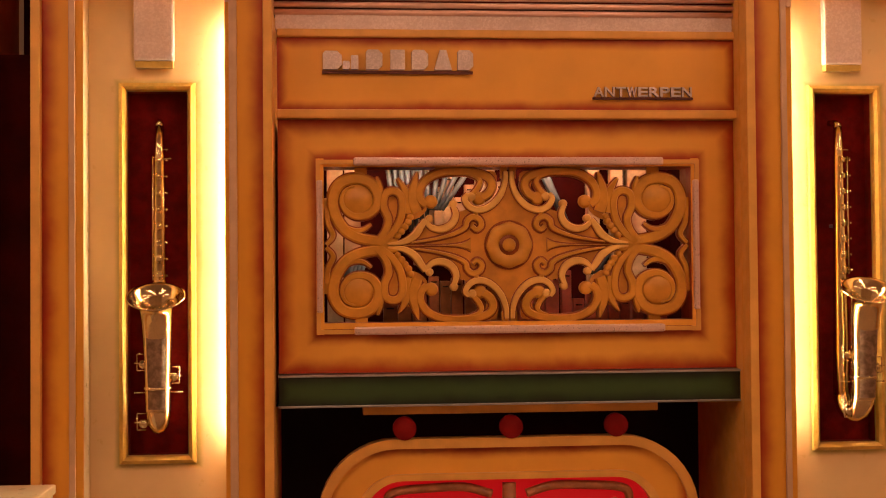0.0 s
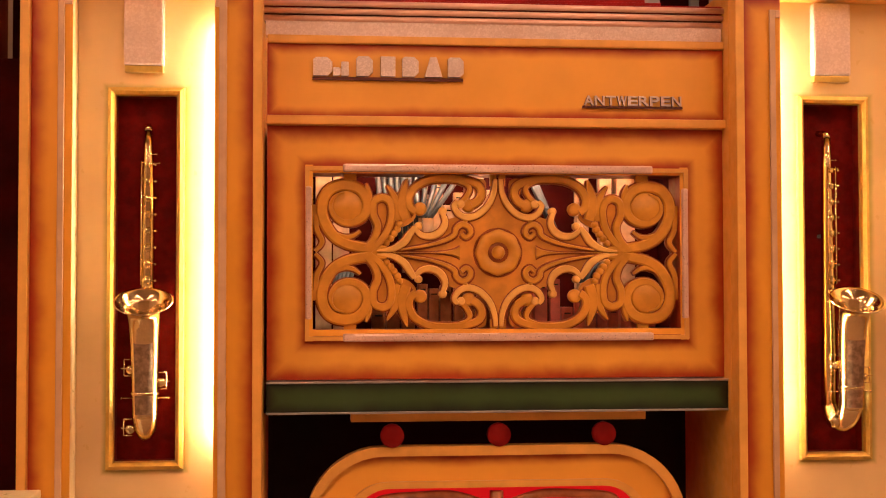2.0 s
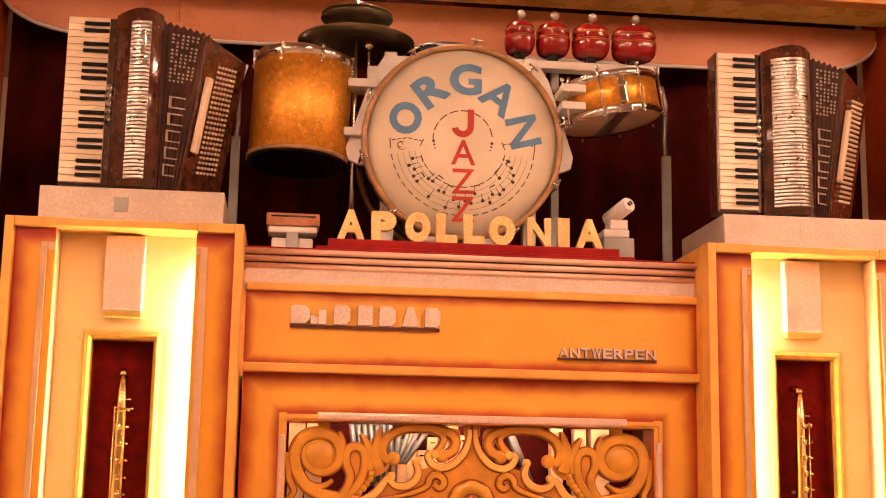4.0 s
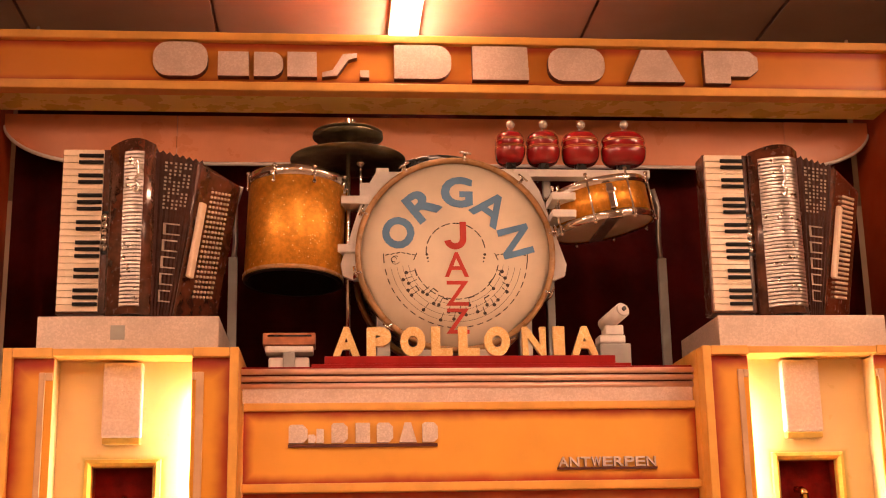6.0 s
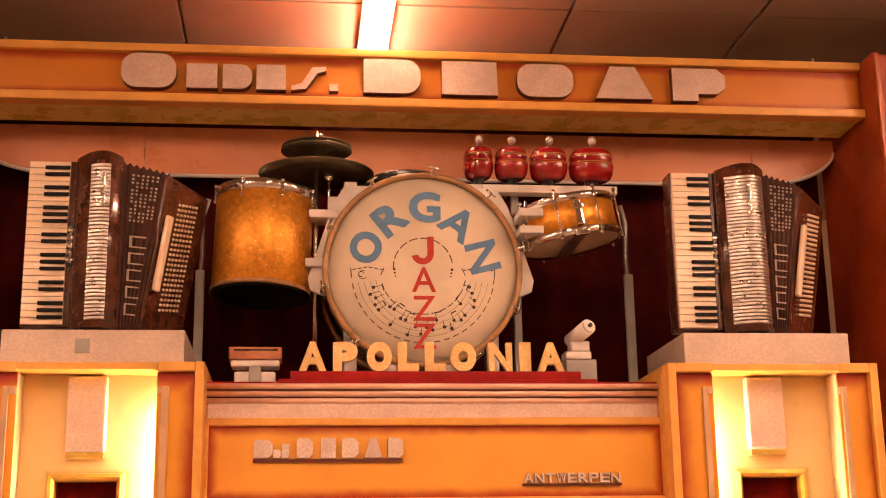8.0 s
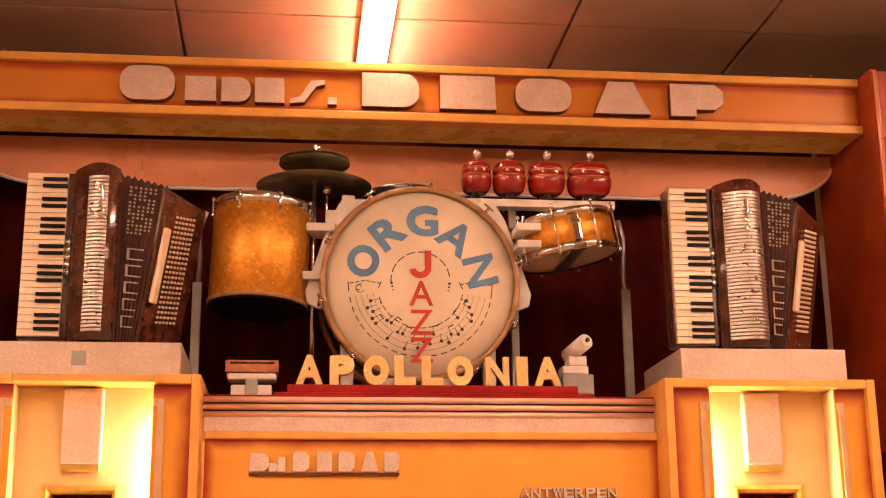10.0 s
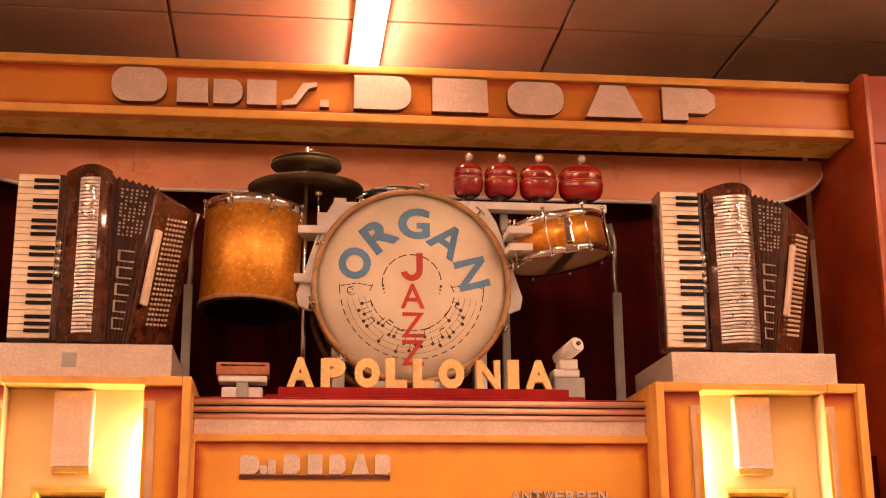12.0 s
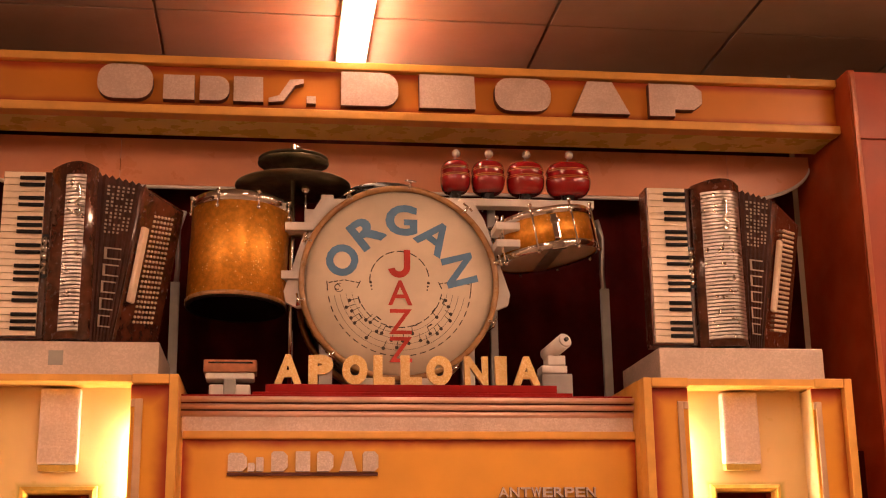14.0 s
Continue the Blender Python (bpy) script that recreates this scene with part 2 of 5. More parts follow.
def prism(bm, pts, y0, y1, mat=0, m=None):
    """Outline (x, z) given a depth from y0 to y1."""
    a = [bm.verts.new((x, y0, z)) for x, z in pts]
    b = [bm.verts.new((x, y1, z)) for x, z in pts]
    fs = [bm.faces.new(a), bm.faces.new(b[::-1])]
    n = len(pts)
    for i in range(n):
        j = (i + 1) % n
        fs.append(bm.faces.new((a[j], a[i], b[i], b[j])))
    for f in fs:
        f.material_index = mat
    bmesh.ops.recalc_face_normals(bm, faces=fs)
    if m is not None:
        bmesh.ops.transform(bm, matrix=m, verts=a + b)
    return bm


def lathe(bm, prof, n=32, m=None, mat=0, axis="Z"):
    """Profile (radius, height) turned about an axis."""
    rings = []
    for r, h in prof:
        ring = []
        if r < 1e-6:
            ring = [bm.verts.new((0, 0, h))]
        else:
            ring = [bm.verts.new((r * math.cos(2 * math.pi * i / n), r * math.sin(2 * math.pi * i / n), h)) for i in range(n)]
        rings.append(ring)
    fs = []
    for a, b in zip(rings, rings[1:]):
        for i in range(n):
            j = (i + 1) % n
            if len(a) == 1 and len(b) == 1:
                continue
            if len(a) == 1:
                fs.append(bm.faces.new((a[0], b[j], b[i])))
            elif len(b) == 1:
                fs.append(bm.faces.new((a[i], a[j], b[0])))
            else:
                fs.append(bm.faces.new((a[i], a[j], b[j], b[i])))
    for f in fs:
        f.material_index = mat
        f.smooth = True
    bmesh.ops.recalc_face_normals(bm, faces=fs)
    t = Matrix.Identity(4) if axis == "Z" else Matrix.Rotation(radians(90), 4, "X" if axis == "Y" else "Y")
    if m is not None:
        t = m @ t
    bmesh.ops.transform(bm, matrix=t, verts=[v for r in rings for v in r])
    return bm


def tube(bm, pts, r, n=10, mat=0, r_end=None):
    """Round bar along a line of points."""
    pts = [Vector(p) for p in pts]
    rings = []
    for i, p in enumerate(pts):
        d = (pts[min(i + 1, len(pts) - 1)] - pts[max(i - 1, 0)]).normalized()
        if i == 0:
            up = Vector((0, 0, 1)) if abs(d.z) < 0.9 else Vector((1, 0, 0))
            a = d.cross(up).normalized()
        else:
            a = (a - d * a.dot(d)).normalized()
        b = d.cross(a).normalized()
        rr = r if r_end is None else r + (r_end - r) * i / (len(pts) - 1)
        rings.append([bm.verts.new(p + rr * (a * math.cos(2 * math.pi * k / n) + b * math.sin(2 * math.pi * k / n))) for k in range(n)])
    fs = [bm.faces.new(rings[0]), bm.faces.new(rings[-1][::-1])]
    for a, b in zip(rings, rings[1:]):
        for i in range(n):
            f = bm.faces.new((a[i], a[(i + 1) % n], b[(i + 1) % n], b[i]))
            f.smooth = True
            fs.append(f)
    for f in fs:
        f.material_index = mat
    bmesh.ops.recalc_face_normals(bm, faces=fs)
    return bm


def ball(bm, c, r, sx=1.0, sy=1.0, sz=1.0, n=16, mat=0):
    k = max(5, n // 2)
    prof = [(r * math.sin(math.pi * i / k), -r * math.cos(math.pi * i / k)) for i in range(k + 1)]
    prof[0], prof[-1] = (0, -r), (0, r)
    return lathe(bm, prof, n, Matrix.Translation(c) @ Matrix.Diagonal((sx, sy, sz, 1)), mat)


def curve_points(pts, per=6, closed=False):
    """Catmull-Rom curve through points."""
    n = len(pts)
    out = []
    rng = range(n if closed else n - 1)
    for i in rng:
        if closed:
            p = [pts[(i + k) % n] for k in (-1, 0, 1, 2)]
        else:
            p = [pts[min(max(i + k, 0), n - 1)] for k in (-1, 0, 1, 2)]
        for s in range(per):
            t = s / per
            out.append(tuple(0.5 * (2 * b + (c - a) * t + (2 * a - 5 * b + 4 * c - d) * t * t + (3 * b - a - 3 * c + d) * t ** 3) for a, b, c, d in zip(*p)))
    if not closed:
        out.append(tuple(pts[-1]))
    return out


def letter_mesh(ch, height, depth):
    """One glyph of the built-in font as a bmesh: x from 0, y depth, z up from its base line; and its width."""
    cu = bpy.data.curves.new("glyph", "FONT")
    cu.body = ch
    cu.size = height / 0.7
    cu.extrude = depth / 2
    cu.resolution_u = 4
    ob = bpy.data.objects.new("glyph", cu)
    scene.collection.objects.link(ob)
    dg = bpy.context.evaluated_depsgraph_get()
    me = bpy.data.meshes.new_from_object(ob.evaluated_get(dg))
    bm = B()
    bm.from_mesh(me)
    bpy.data.objects.remove(ob)
    bpy.data.curves.remove(cu)
    bpy.data.meshes.remove(me)
    bmesh.ops.remove_doubles(bm, verts=bm.verts, dist=1e-5)
    xs = [v.co.x for v in bm.verts]
    ys = [v.co.y for v in bm.verts]
    w = max(xs) - min(xs)
    k = height / (max(ys) - min(ys))
    for v in bm.verts:
        v.co = Vector(((v.co.x - min(xs)) * k, -v.co.z, (v.co.y - min(ys)) * k))
    return bm, w * k


def fatten(bm, d):
    """Thickens a glyph's strokes outward in its own plane."""
    bm.normal_update()
    for v in bm.verts:
        n = Vector((0, 0, 0))
        for f in v.link_faces:
            if abs(f.normal.y) < 0.5:
                n += f.normal
        n.y = 0
        if n.length > 1e-6:
            v.co += n.normalized() * d
    return bm


# ---- the hall ----
def slab(name, x0, x1, y0, y1, z0, z1, mat, label):
    return tagged(part(name, box(B(), x0, x1, y0, y1, z0, z1), mat), label, name.split("_")[0], kind="structure")


slab("floor", -6, 6, -8, 3, -0.1, 0, M_FLOOR, "worn brown vinyl floor of the hall")
slab("wall_north", -6, 6, 3, 3.2, 0, 3.9, M_WALL, "plain plastered wall behind the organ")
slab("wall_south", -6, 6, -8.2, -8, 0, 3.9, M_WALL, "plain plastered wall across the hall")
slab("wall_east", 6, 6.2, -8, 3, 0, 3.9, M_WALL, "plain plastered side wall")
slab("wall_west", -6.2, -6, -8, 3, 0, 3.9, M_WALL, "plain plastered side wall")

CEIL, TX, TY = 3.62, 0.672, 1.2
bm = B()
box(bm, -6, 6, -8, 3, CEIL + 0.02, CEIL + 0.12)
x = -0.148 - TX * 9
while x < 6:
    y = 0.395 - TY * 8
    while y < 3:
        dz = random.uniform(-0.002, 0.002)
        box(bm, x + 0.006, x + TX - 0.006, y + 0.006, y + TY - 0.006, CEIL + dz, CEIL + 0.021 + dz)
        y += TY
    x += TX
tagged(part("ceiling", bm, M_TILE), "suspended ceiling of large pale boards with dark joints", "ceiling", kind="structure")


def ceiling_lamp(x, y0, y1):
    t = thing("ceiling_lamp", (x, (y0 + y1) / 2, CEIL), "lit white fluorescent ceiling strip lamp", "ceiling lamp", "hall strip lamps")
    part("housing", box(B(), x - 0.056, x + 0.056, y0, y1, CEIL - 0.03, CEIL, 0.004), M_GREYPAINT, t)
    part("diffuser", box(B(), x - 0.048, x + 0.048, y0 + 0.02, y1 - 0.02, CEIL - 0.055, CEIL - 0.031, 0.006), M_LAMP, t, "glowing white diffuser")


# only the lamp over the beam is in view; the others are added for light
for lx in (-4.5, -2.3, -0.145, 2.0, 4.3):
    for a, b in ((0.1, 1.4), (-1.3, 0.05), (-2.7, -1.35), (-5.0, -3.4)):
        if b < -1 or (lx == -0.145 and b > 1) or (lx == 2.0 and b < 1):
            ceiling_lamp(lx, a, min(b, -0.6) if lx == 2.0 else b)

# ---- centre of the organ front ----
centre = thing("organ_centre", (0, 0.2, 0), "orange lacquered centre section of the organ front with sprayed burnt edges", "organ front")
M_TITLE = sprayed("title_panel_lacquer", ORANGE, BURNT, 0, 2.031, 0.652, 0.103, 0.036)
bm = box(B(), -0.65, 0.65, 0.0, 0.03, 1.93, 2.133)
part("title_panel", bm, M_TITLE, centre)
part("top_bead", box(B(), -0.65, 0.65, -0.014, 0.03, 2.133, 2.156, 0.005), M_RIM, centre)
part("lower_bead", box(B(), -0.652, 0.652, -0.022, 0.03, 1.905, 1.93, 0.005), M_RIM, centre)

# panel with the opening for the scrollwork
OX, OZ0, OZ1 = 0.523, 1.335, 1.772
M_GRILLEPANEL = sprayed("grille_panel_lacquer", ORANGE, BURNT, 0, 1.548, 0.652, 0.356, 0.056, hole=(0.535, 0.24, 0.04))
bm = B()
for q in ((-0.65, -OX, 1.192, 1.904), (OX, 0.65, 1.192, 1.904), (-OX, OX, 1.192, OZ0), (-OX, OX, OZ1, 1.904)):
    box(bm, q[0], q[1], 0.012, 0.06, max(q[2], 1.196), q[3])
bmesh.ops.remove_doubles(bm, verts=bm.verts, dist=1e-5)
part("grille_panel", bm, M_GRILLEPANEL, centre)
# crinkle-finished trim bars and corner pieces round the opening
for z in (1.302, 1.775):
    part("trim_bar", box(B(), -0.44, 0.44, -0.012, 0.02, z, z + 0.022, 0.006), M_COPPER, centre, "shiny copper-silver trim bar")
for s in (-1, 1):
    part("trim_bar", box(B(), s * 0.535 - 0.0085, s * 0.535 + 0.0085, -0.006, 0.02, 1.364, 1.734, 0.005), M_COPPER, centre, "shiny copper-silver trim bar")
for sx in (-1, 1):
    for z0, sz in ((1.3045, 1), (1.791, -1)):
        bm = B()
        pts = [(0.545, 0), (0.44, 0), (0.44, 0.012), (0.533, 0.012), (0.533, 0.064), (0.545, 0.064)]
        prism(bm, [(sx * px, z0 + sz * pz) for px, pz in pts], -0.002, 0.014)
        part("corner_piece", bm, M_RIM, centre)
bm = B()
for q in ((-0.545, -0.523, 1.303, 1.795), (0.523, 0.545, 1.303, 1.795), (-0.523, 0.523, 1.318, 1.335), (-0.523, 0.523, 1.772, 1.78)):
    box(bm, q[0], q[1], 0.006, 0.0115, q[2], q[3])
part("inner_fillet", bm, M_ORANGE, centre)
# reveal of the opening
bm = B()
for q in ((-0.535, -0.5235, 1.325, 1.785), (0.5235, 0.535, 1.325, 1.785), (-0.5235, 0.5235, 1.325, 1.3345), (-0.5235, 0.5235, 1.7725, 1.785)):
    box(bm, q[0], q[1], 0.0605, 0.13, q[2], q[3])
part("reveal", bm, M_BURNT, centre)

# green bar and what hangs below it
part("green_bar", box(B(), -0.65, 0.652, -0.02, 0.05, 1.108, 1.188, 0.003), M_GREEN, centre, "dark green sprayed bar")
for z in (1.104, 1.1882):
    part("edging", box(B(), -0.651, 0.653, -0.024, 0.05, z - 0.001, z + 0.005, 0.0015), M_STEEL, centre, "thin silver edging")
part("strip", box(B(), -0.417, 0.424, 0.028, 0.09, 1.076, 1.1, 0.003), M_RIM, centre)
for kx in (-0.3, 0.003, 0.306):
    bm = B()
    lathe(bm, [(0, -0.022), (0.018, -0.02), (0.028, -0.012), (0.033, 0.0), (0.033, 0.025), (0, 0.025)], 28, pose(kx, 0.062, 1.035), axis="Y")
    part("knob", bm, M_REDDULL, centre, "round red knob")


def rounded(hx, z0, z1, r, n=10):
    """Outline of a panel with rounded upper corners."""
    pts = [(-hx, z0), (hx, z0)]
    for c, a0 in (((hx - r, z1 - r), 0), ((-hx + r, z1 - r), 90)):
        for i in range(n + 1):
            a = radians(a0 + 90 * i / n)
            pts.append((c[0] + r * math.cos(a), c[1] + r * math.sin(a)))
    return pts


def arch_ring(bm, o, i, y0, y1):
    a0 = [bm.verts.new((x, y0, z)) for x, z in o]
    a1 = [bm.verts.new((x, y1, z)) for x, z in o]
    b0 = [bm.verts.new((x, y0, z)) for x, z in i]
    b1 = [bm.verts.new((x, y1, z)) for x, z in i]
    n = len(o)
    fs = []
    for k in range(n):
        j = (k + 1) % n
        for q in ((a0[k], a0[j], b0[j], b0[k]), (a1[k], b1[k], b1[j], a1[j]), (a0[k], a1[k], a1[j], a0[j]), (b0[k], b0[j], b1[j], b1[k])):
            fs.append(bm.faces.new(q))
    bmesh.ops.recalc_face_normals(bm, faces=fs)
    return bm


oval = thing("lower_panel", (0, 0.1, 0.2), "orange panel with rounded corners framing a red lit centre", "organ panel")
M_LOWER = sprayed("lower_panel_lacquer", ORANGE, BURNT, 0, 0.6, 0.522, 0.38, 0.04)
r0, r1, r2, r3 = rounded(0.545, 0.2, 1.004, 0.22), rounded(0.518, 0.22, 0.977, 0.196), rounded(0.44, 0.3, 0.905, 0.13), rounded(0.415, 0.32, 0.886, 0.11)
part("rim", arch_ring(B(), r0, r1, 0.045, 0.1), M_RIM, oval)
part("panel", arch_ring(B(), r1, r2, 0.062, 0.1), M_LOWER, oval)
part("inner_bead", arch_ring(B(), r2, r3, 0.05, 0.1), M_RIM, oval)
part("red_glass", prism(B(), r3, 0.09, 0.098), M_REDGLOW, oval, "red lit glass")
bm = B()
for s in (-1, 1):
    tube(bm, [(s * x, 0.08, z) for x, z in curve_points([(0.05, 0.84), (0.13, 0.862), (0.24, 0.86), (0.31, 0.855), (0.345, 0.84), (0.345, 0.80), (0.31, 0.79), (0.30, 0.82)])], 0.013, 8)
tube(bm, [(0, 0.078, 0.5), (0, 0.078, 0.872)], 0.02, 10)
part("ornament", bm, M_BROWNWOOD, oval, "brown scroll ornament over the glass", True)

# near-black sheets give the darkness of the unlit recess by colour
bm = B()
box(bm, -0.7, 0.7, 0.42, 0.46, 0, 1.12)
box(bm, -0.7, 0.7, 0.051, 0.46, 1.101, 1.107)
part("recess_shade", bm, M_EBONY, centre, "black sheets standing in for the unlit recess")

# moulded rail above the title panel
part("speckled_strip", box(B(), -0.655, 0.648, 0.006, 0.05, 2.1565, 2.2), M_PINKSPECK, centre, "pink-silver flecked strip")
for k, z in enumerate((2.206, 2.226, 2.246)):
    bm = B()
    tube(bm, [(-0.665, 0.008 - 0.006 * k, z), (0.652, 0.008 - 0.006 * k, z)], 0.0086, 16)
    part("rail_bead", bm, M_BEAD, centre, "glossy copper half-round bead")
part("shelf", box(B(), -0.665, 0.652, 0.008, 0.68, 2.238, 2.262, 0.003), M_REDDULL, centre, "red-brown shelf that carries the drums")
# dark backing that puts the shade of the grooves between the beads into colour
part("rail_groove_shade", box(B(), -0.66, 0.65, 0.012, 0.06, 2.2, 2.236), M_SHADOWRED, centre)

# ---- scrollwork ----
U = 0.001605
M_GROUND = plain("scroll_ground_paint", (0.60, 0.25, 0.028), 0.45, vary=0.2, scale=14)
M_PALE = plain("scroll_pale_paint", (0.78, 0.45, 0.11), 0.4, vary=0.08, scale=24)


def ribbon(bm, pts, w0, w1, sx, sz, y=0.028, belly=0.0, edge=3.0, crest=0.0035, thick=0.02):
    """Fretted band with a flat bevelled crest (material 0) and burnt contour shading (material 1); belly widens its
    middle.
    """
    n = len(pts)
    rows = []
    for i, (u, v) in enumerate(pts):
        a, b = pts[max(i - 1, 0)], pts[min(i + 1, n - 1)]
        d = Vector((b[0] - a[0], b[1] - a[1]))
        d = d.normalized() if d.length else Vector((1, 0))
        nrm = Vector((-d.y, d.x))
        f = i / (n - 1)
        w = (w0 + (w1 - w0) * f + belly * math.sin(math.pi * f)) / 2
        row = []
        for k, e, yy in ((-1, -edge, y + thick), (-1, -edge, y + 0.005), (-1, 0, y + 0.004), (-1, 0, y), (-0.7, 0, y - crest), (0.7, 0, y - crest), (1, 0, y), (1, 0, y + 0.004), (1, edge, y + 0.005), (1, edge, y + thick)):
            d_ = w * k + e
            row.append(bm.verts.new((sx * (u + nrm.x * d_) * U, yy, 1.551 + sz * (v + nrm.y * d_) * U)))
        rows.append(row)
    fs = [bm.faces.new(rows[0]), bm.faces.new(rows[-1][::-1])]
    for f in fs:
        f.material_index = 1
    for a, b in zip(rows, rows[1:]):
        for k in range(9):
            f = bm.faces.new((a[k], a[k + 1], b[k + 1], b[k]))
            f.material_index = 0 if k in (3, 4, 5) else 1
            fs.append(f)
    bmesh.ops.recalc_face_normals(bm, faces=fs)


def boss(bm, u, v, r, sx, sz, y=0.028, high=0.9):
    prof = [(r * U, 0.02), (r * U, 0.004), (r * U * 0.86, -0.002), (r * U * 0.55, -0.006 * high), (0, -0.009 * high)]
    m = Matrix.Translation((sx * u * U, y, 1.551 + sz * v * U)) @ Matrix.Rotation(radians(90), 4, "X") @ Matrix.Diagonal((1, 1, -1, 1))
    lathe(bm, prof, 20, m)


grille = thing("scrollwork_grille", (0, 0.04, 1.33), "carved orange scrollwork grille with a central rosette", "grille")
# name: centre line, width at start and end, belly, end knob, pale overlay or not, depth
SCROLLS = {
    "volute": ([(198, 3), (235, 8), (268, 15), (293, 32), (309, 62), (309, 90), (295, 111), (271, 118), (248, 113), (235, 99), (231, 81), (238, 63), (254, 53), (274, 53), (290, 65), (295, 82), (288, 98), (272, 104)], 17, 3, 9, None, False, 0.030),
    "tongue": ([(292, 34), (272, 27), (256, 29), (243, 38)], 9, 4, 2, None, False, 0.032),
    "arch": ([(47, 84), (35, 92), (29, 106), (36, 120), (58, 128), (90, 131), (122, 128), (147, 115), (158, 96), (156, 80), (146, 72)], 15, 15, -1, (138, 77, 12), False, 0.0305),
    "arch_stroke": ([(64, 90), (55, 100), (50, 112), (56, 120), (70, 124)], 9, 3, 3, (52, 83, 12), False, 0.0315),
    "teardrop": ([(229, 2), (208, 20), (193, 44), (188, 70), (192, 89), (205, 96), (219, 89), (221, 68), (213, 46), (219, 24), (234, 6)], 12, 12, 2, None, False, 0.029),
    "leaf": ([(163, 58), (170, 80), (168, 104), (161, 130)], 19, 2, 9, None, False, 0.0315),
    "leaf_fold": ([(181, 56), (184, 78), (184, 98), (197, 119)], 17, 2, 7, None, False, 0.0325),
    "side_leaf": ([(224, 66), (230, 84), (229, 104), (233, 122)], 13, 2, 7, None, False, 0.0315),
    "edge_scroll": ([(321, 66), (319, 40), (310, 18), (322, 2)], 9, 6, 2, None, False, 0.0325),
    "inner_scroll": ([(172, 5), (128, 12), (96, 21), (78, 31), (74, 43), (64, 50), (52, 45), (49, 34), (57, 27), (65, 33)], 3, 8, 5, None, False, 0.0295),
    "tendril": ([(214, 3), (188, 6), (168, 17), (156, 33), (148, 45)], 3, 8, 8, (141, 47, 7), True, 0.027),
    "crescent": ([(99, 70), (94, 54), (101, 38), (117, 29), (136, 31), (150, 45)], 8, 7, 6, (98, 73, 7.5), True, 0.028),
    "cusp": ([(5, 130), (7, 108), (16, 86), (34, 68), (54, 62), (70, 68), (78, 82), (72, 90)], 8, 8, 4, (66, 86, 8), True, 0.0275),
}
BEADS = [(174, 50, 6), (178, 41, 6.5), (184, 33, 6.5), (190, 25, 6.5), (197, 17, 6), (58, 56, 4.5)]
BODY = [(0, 122), (10, 98), (24, 76), (48, 62), (72, 64), (92, 58), (97, 40), (114, 28), (136, 28), (152, 38), (166, 14), (200, 8), (222, 0)]
for sx in (-1, 1):
    for sz in (-1, 1):
        for name, (pts, w0, w1, belly, knob, pale, y) in SCROLLS.items():
            bm = B()
            ribbon(bm, curve_points(pts, 7), w0, w1, sx, sz, y, belly, 1.5 if pale else 3.0 if name == "inner_scroll" else 2.2, 0.0035 if pale else 0.005)
            if knob:
                boss(bm, *knob, sx, sz, y + 0.001, 0.5)
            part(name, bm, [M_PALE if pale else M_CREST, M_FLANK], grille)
        bm = B()
        boss(bm, 268, 80, 29, sx, sz, 0.0315, 1.5)
        part("volute_eye", bm, M_CREST, grille)
        for u, v, r in BEADS:
            bm = B()
            boss(bm, u, v, r, sx, sz, 0.03, 0.7)
            part("bead", bm, M_CREST, grille)
        # board left standing between the bands
        for poly in ([(146, 62), (150, 84), (160, 116), (176, 108), (192, 104), (198, 88), (196, 66), (188, 48), (166, 46)], [(22, 128), (50, 130), (44, 116), (40, 100), (46, 88), (36, 80), (24, 92)],
                     [(192, 50), (195, 88), (206, 93), (218, 86), (219, 62), (211, 40)],
                     [(234, 62), (236, 96), (250, 110), (272, 114), (296, 104), (302, 84), (292, 62), (272, 52), (250, 52)]):
            bm = B()
            prism(bm, [(sx * u * U, 1.551 + sz * v * U) for u, v in curve_points(poly, 5, True)], 0.037, 0.048)
            part("board", bm, M_GROUND, grille)
    # long spear beside the rosette
    bm = B()
    ribbon(bm, [(u, 0) for u in (68, 74, 82, 94, 110, 130, 150, 186)], 22, 2, sx, 1, 0.031, -9, 2.5)
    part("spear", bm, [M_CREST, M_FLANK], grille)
outline = [(u, v) for u, v in BODY] + [(u, -v) for u, v in BODY[::-1][1:]]
outline += [(-u, -v) for u, v in BODY[1:]] + [(-u, v) for u, v in BODY[::-1][1:-1]]
bm = B()
prism(bm, [(u * U, 1.551 + v * U) for u, v in outline], 0.036, 0.05)
part("ground", bm, M_GROUND, grille)
# slim bars that tie the scrolls to the frame
for sx in (-1, 1):
    for sz in (-1, 1):
        for u0, u1, v0, v1 in ((250, 272, 126, 140), (84, 130, 130, 140), (309, 327, 64, 84), (2, 14, 118, 140)):
            bm = B()
            box(bm, min(sx * u0, sx * u1) * U, max(sx * u0, sx * u1) * U, 0.034, 0.046, 1.551 + min(sz * v0, sz * v1) * U, 1.551 + max(sz * v0, sz * v1) * U, 0.002)
            part("tie", bm, M_CREST, grille)
bm = B()
N = 96
prof = ((40, 0.018, 0.025), (40, -0.003, 0.025), (37, -0.008, 0.02), (29, -0.009, 0.005), (21, -0.007, 0), (17, 0.003, 0))
rings = []
for r, yy, sc in prof:
    rings.append([bm.verts.new((r * U * (1 + sc * math.cos(8 * 2 * math.pi * i / N)) * math.cos(2 * math.pi * i / N), 0.026 + yy, 1.551 + r * U * (1 + sc * math.cos(8 * 2 * math.pi * i / N)) * math.sin(2 * math.pi * i / N))) for i in range(N)])
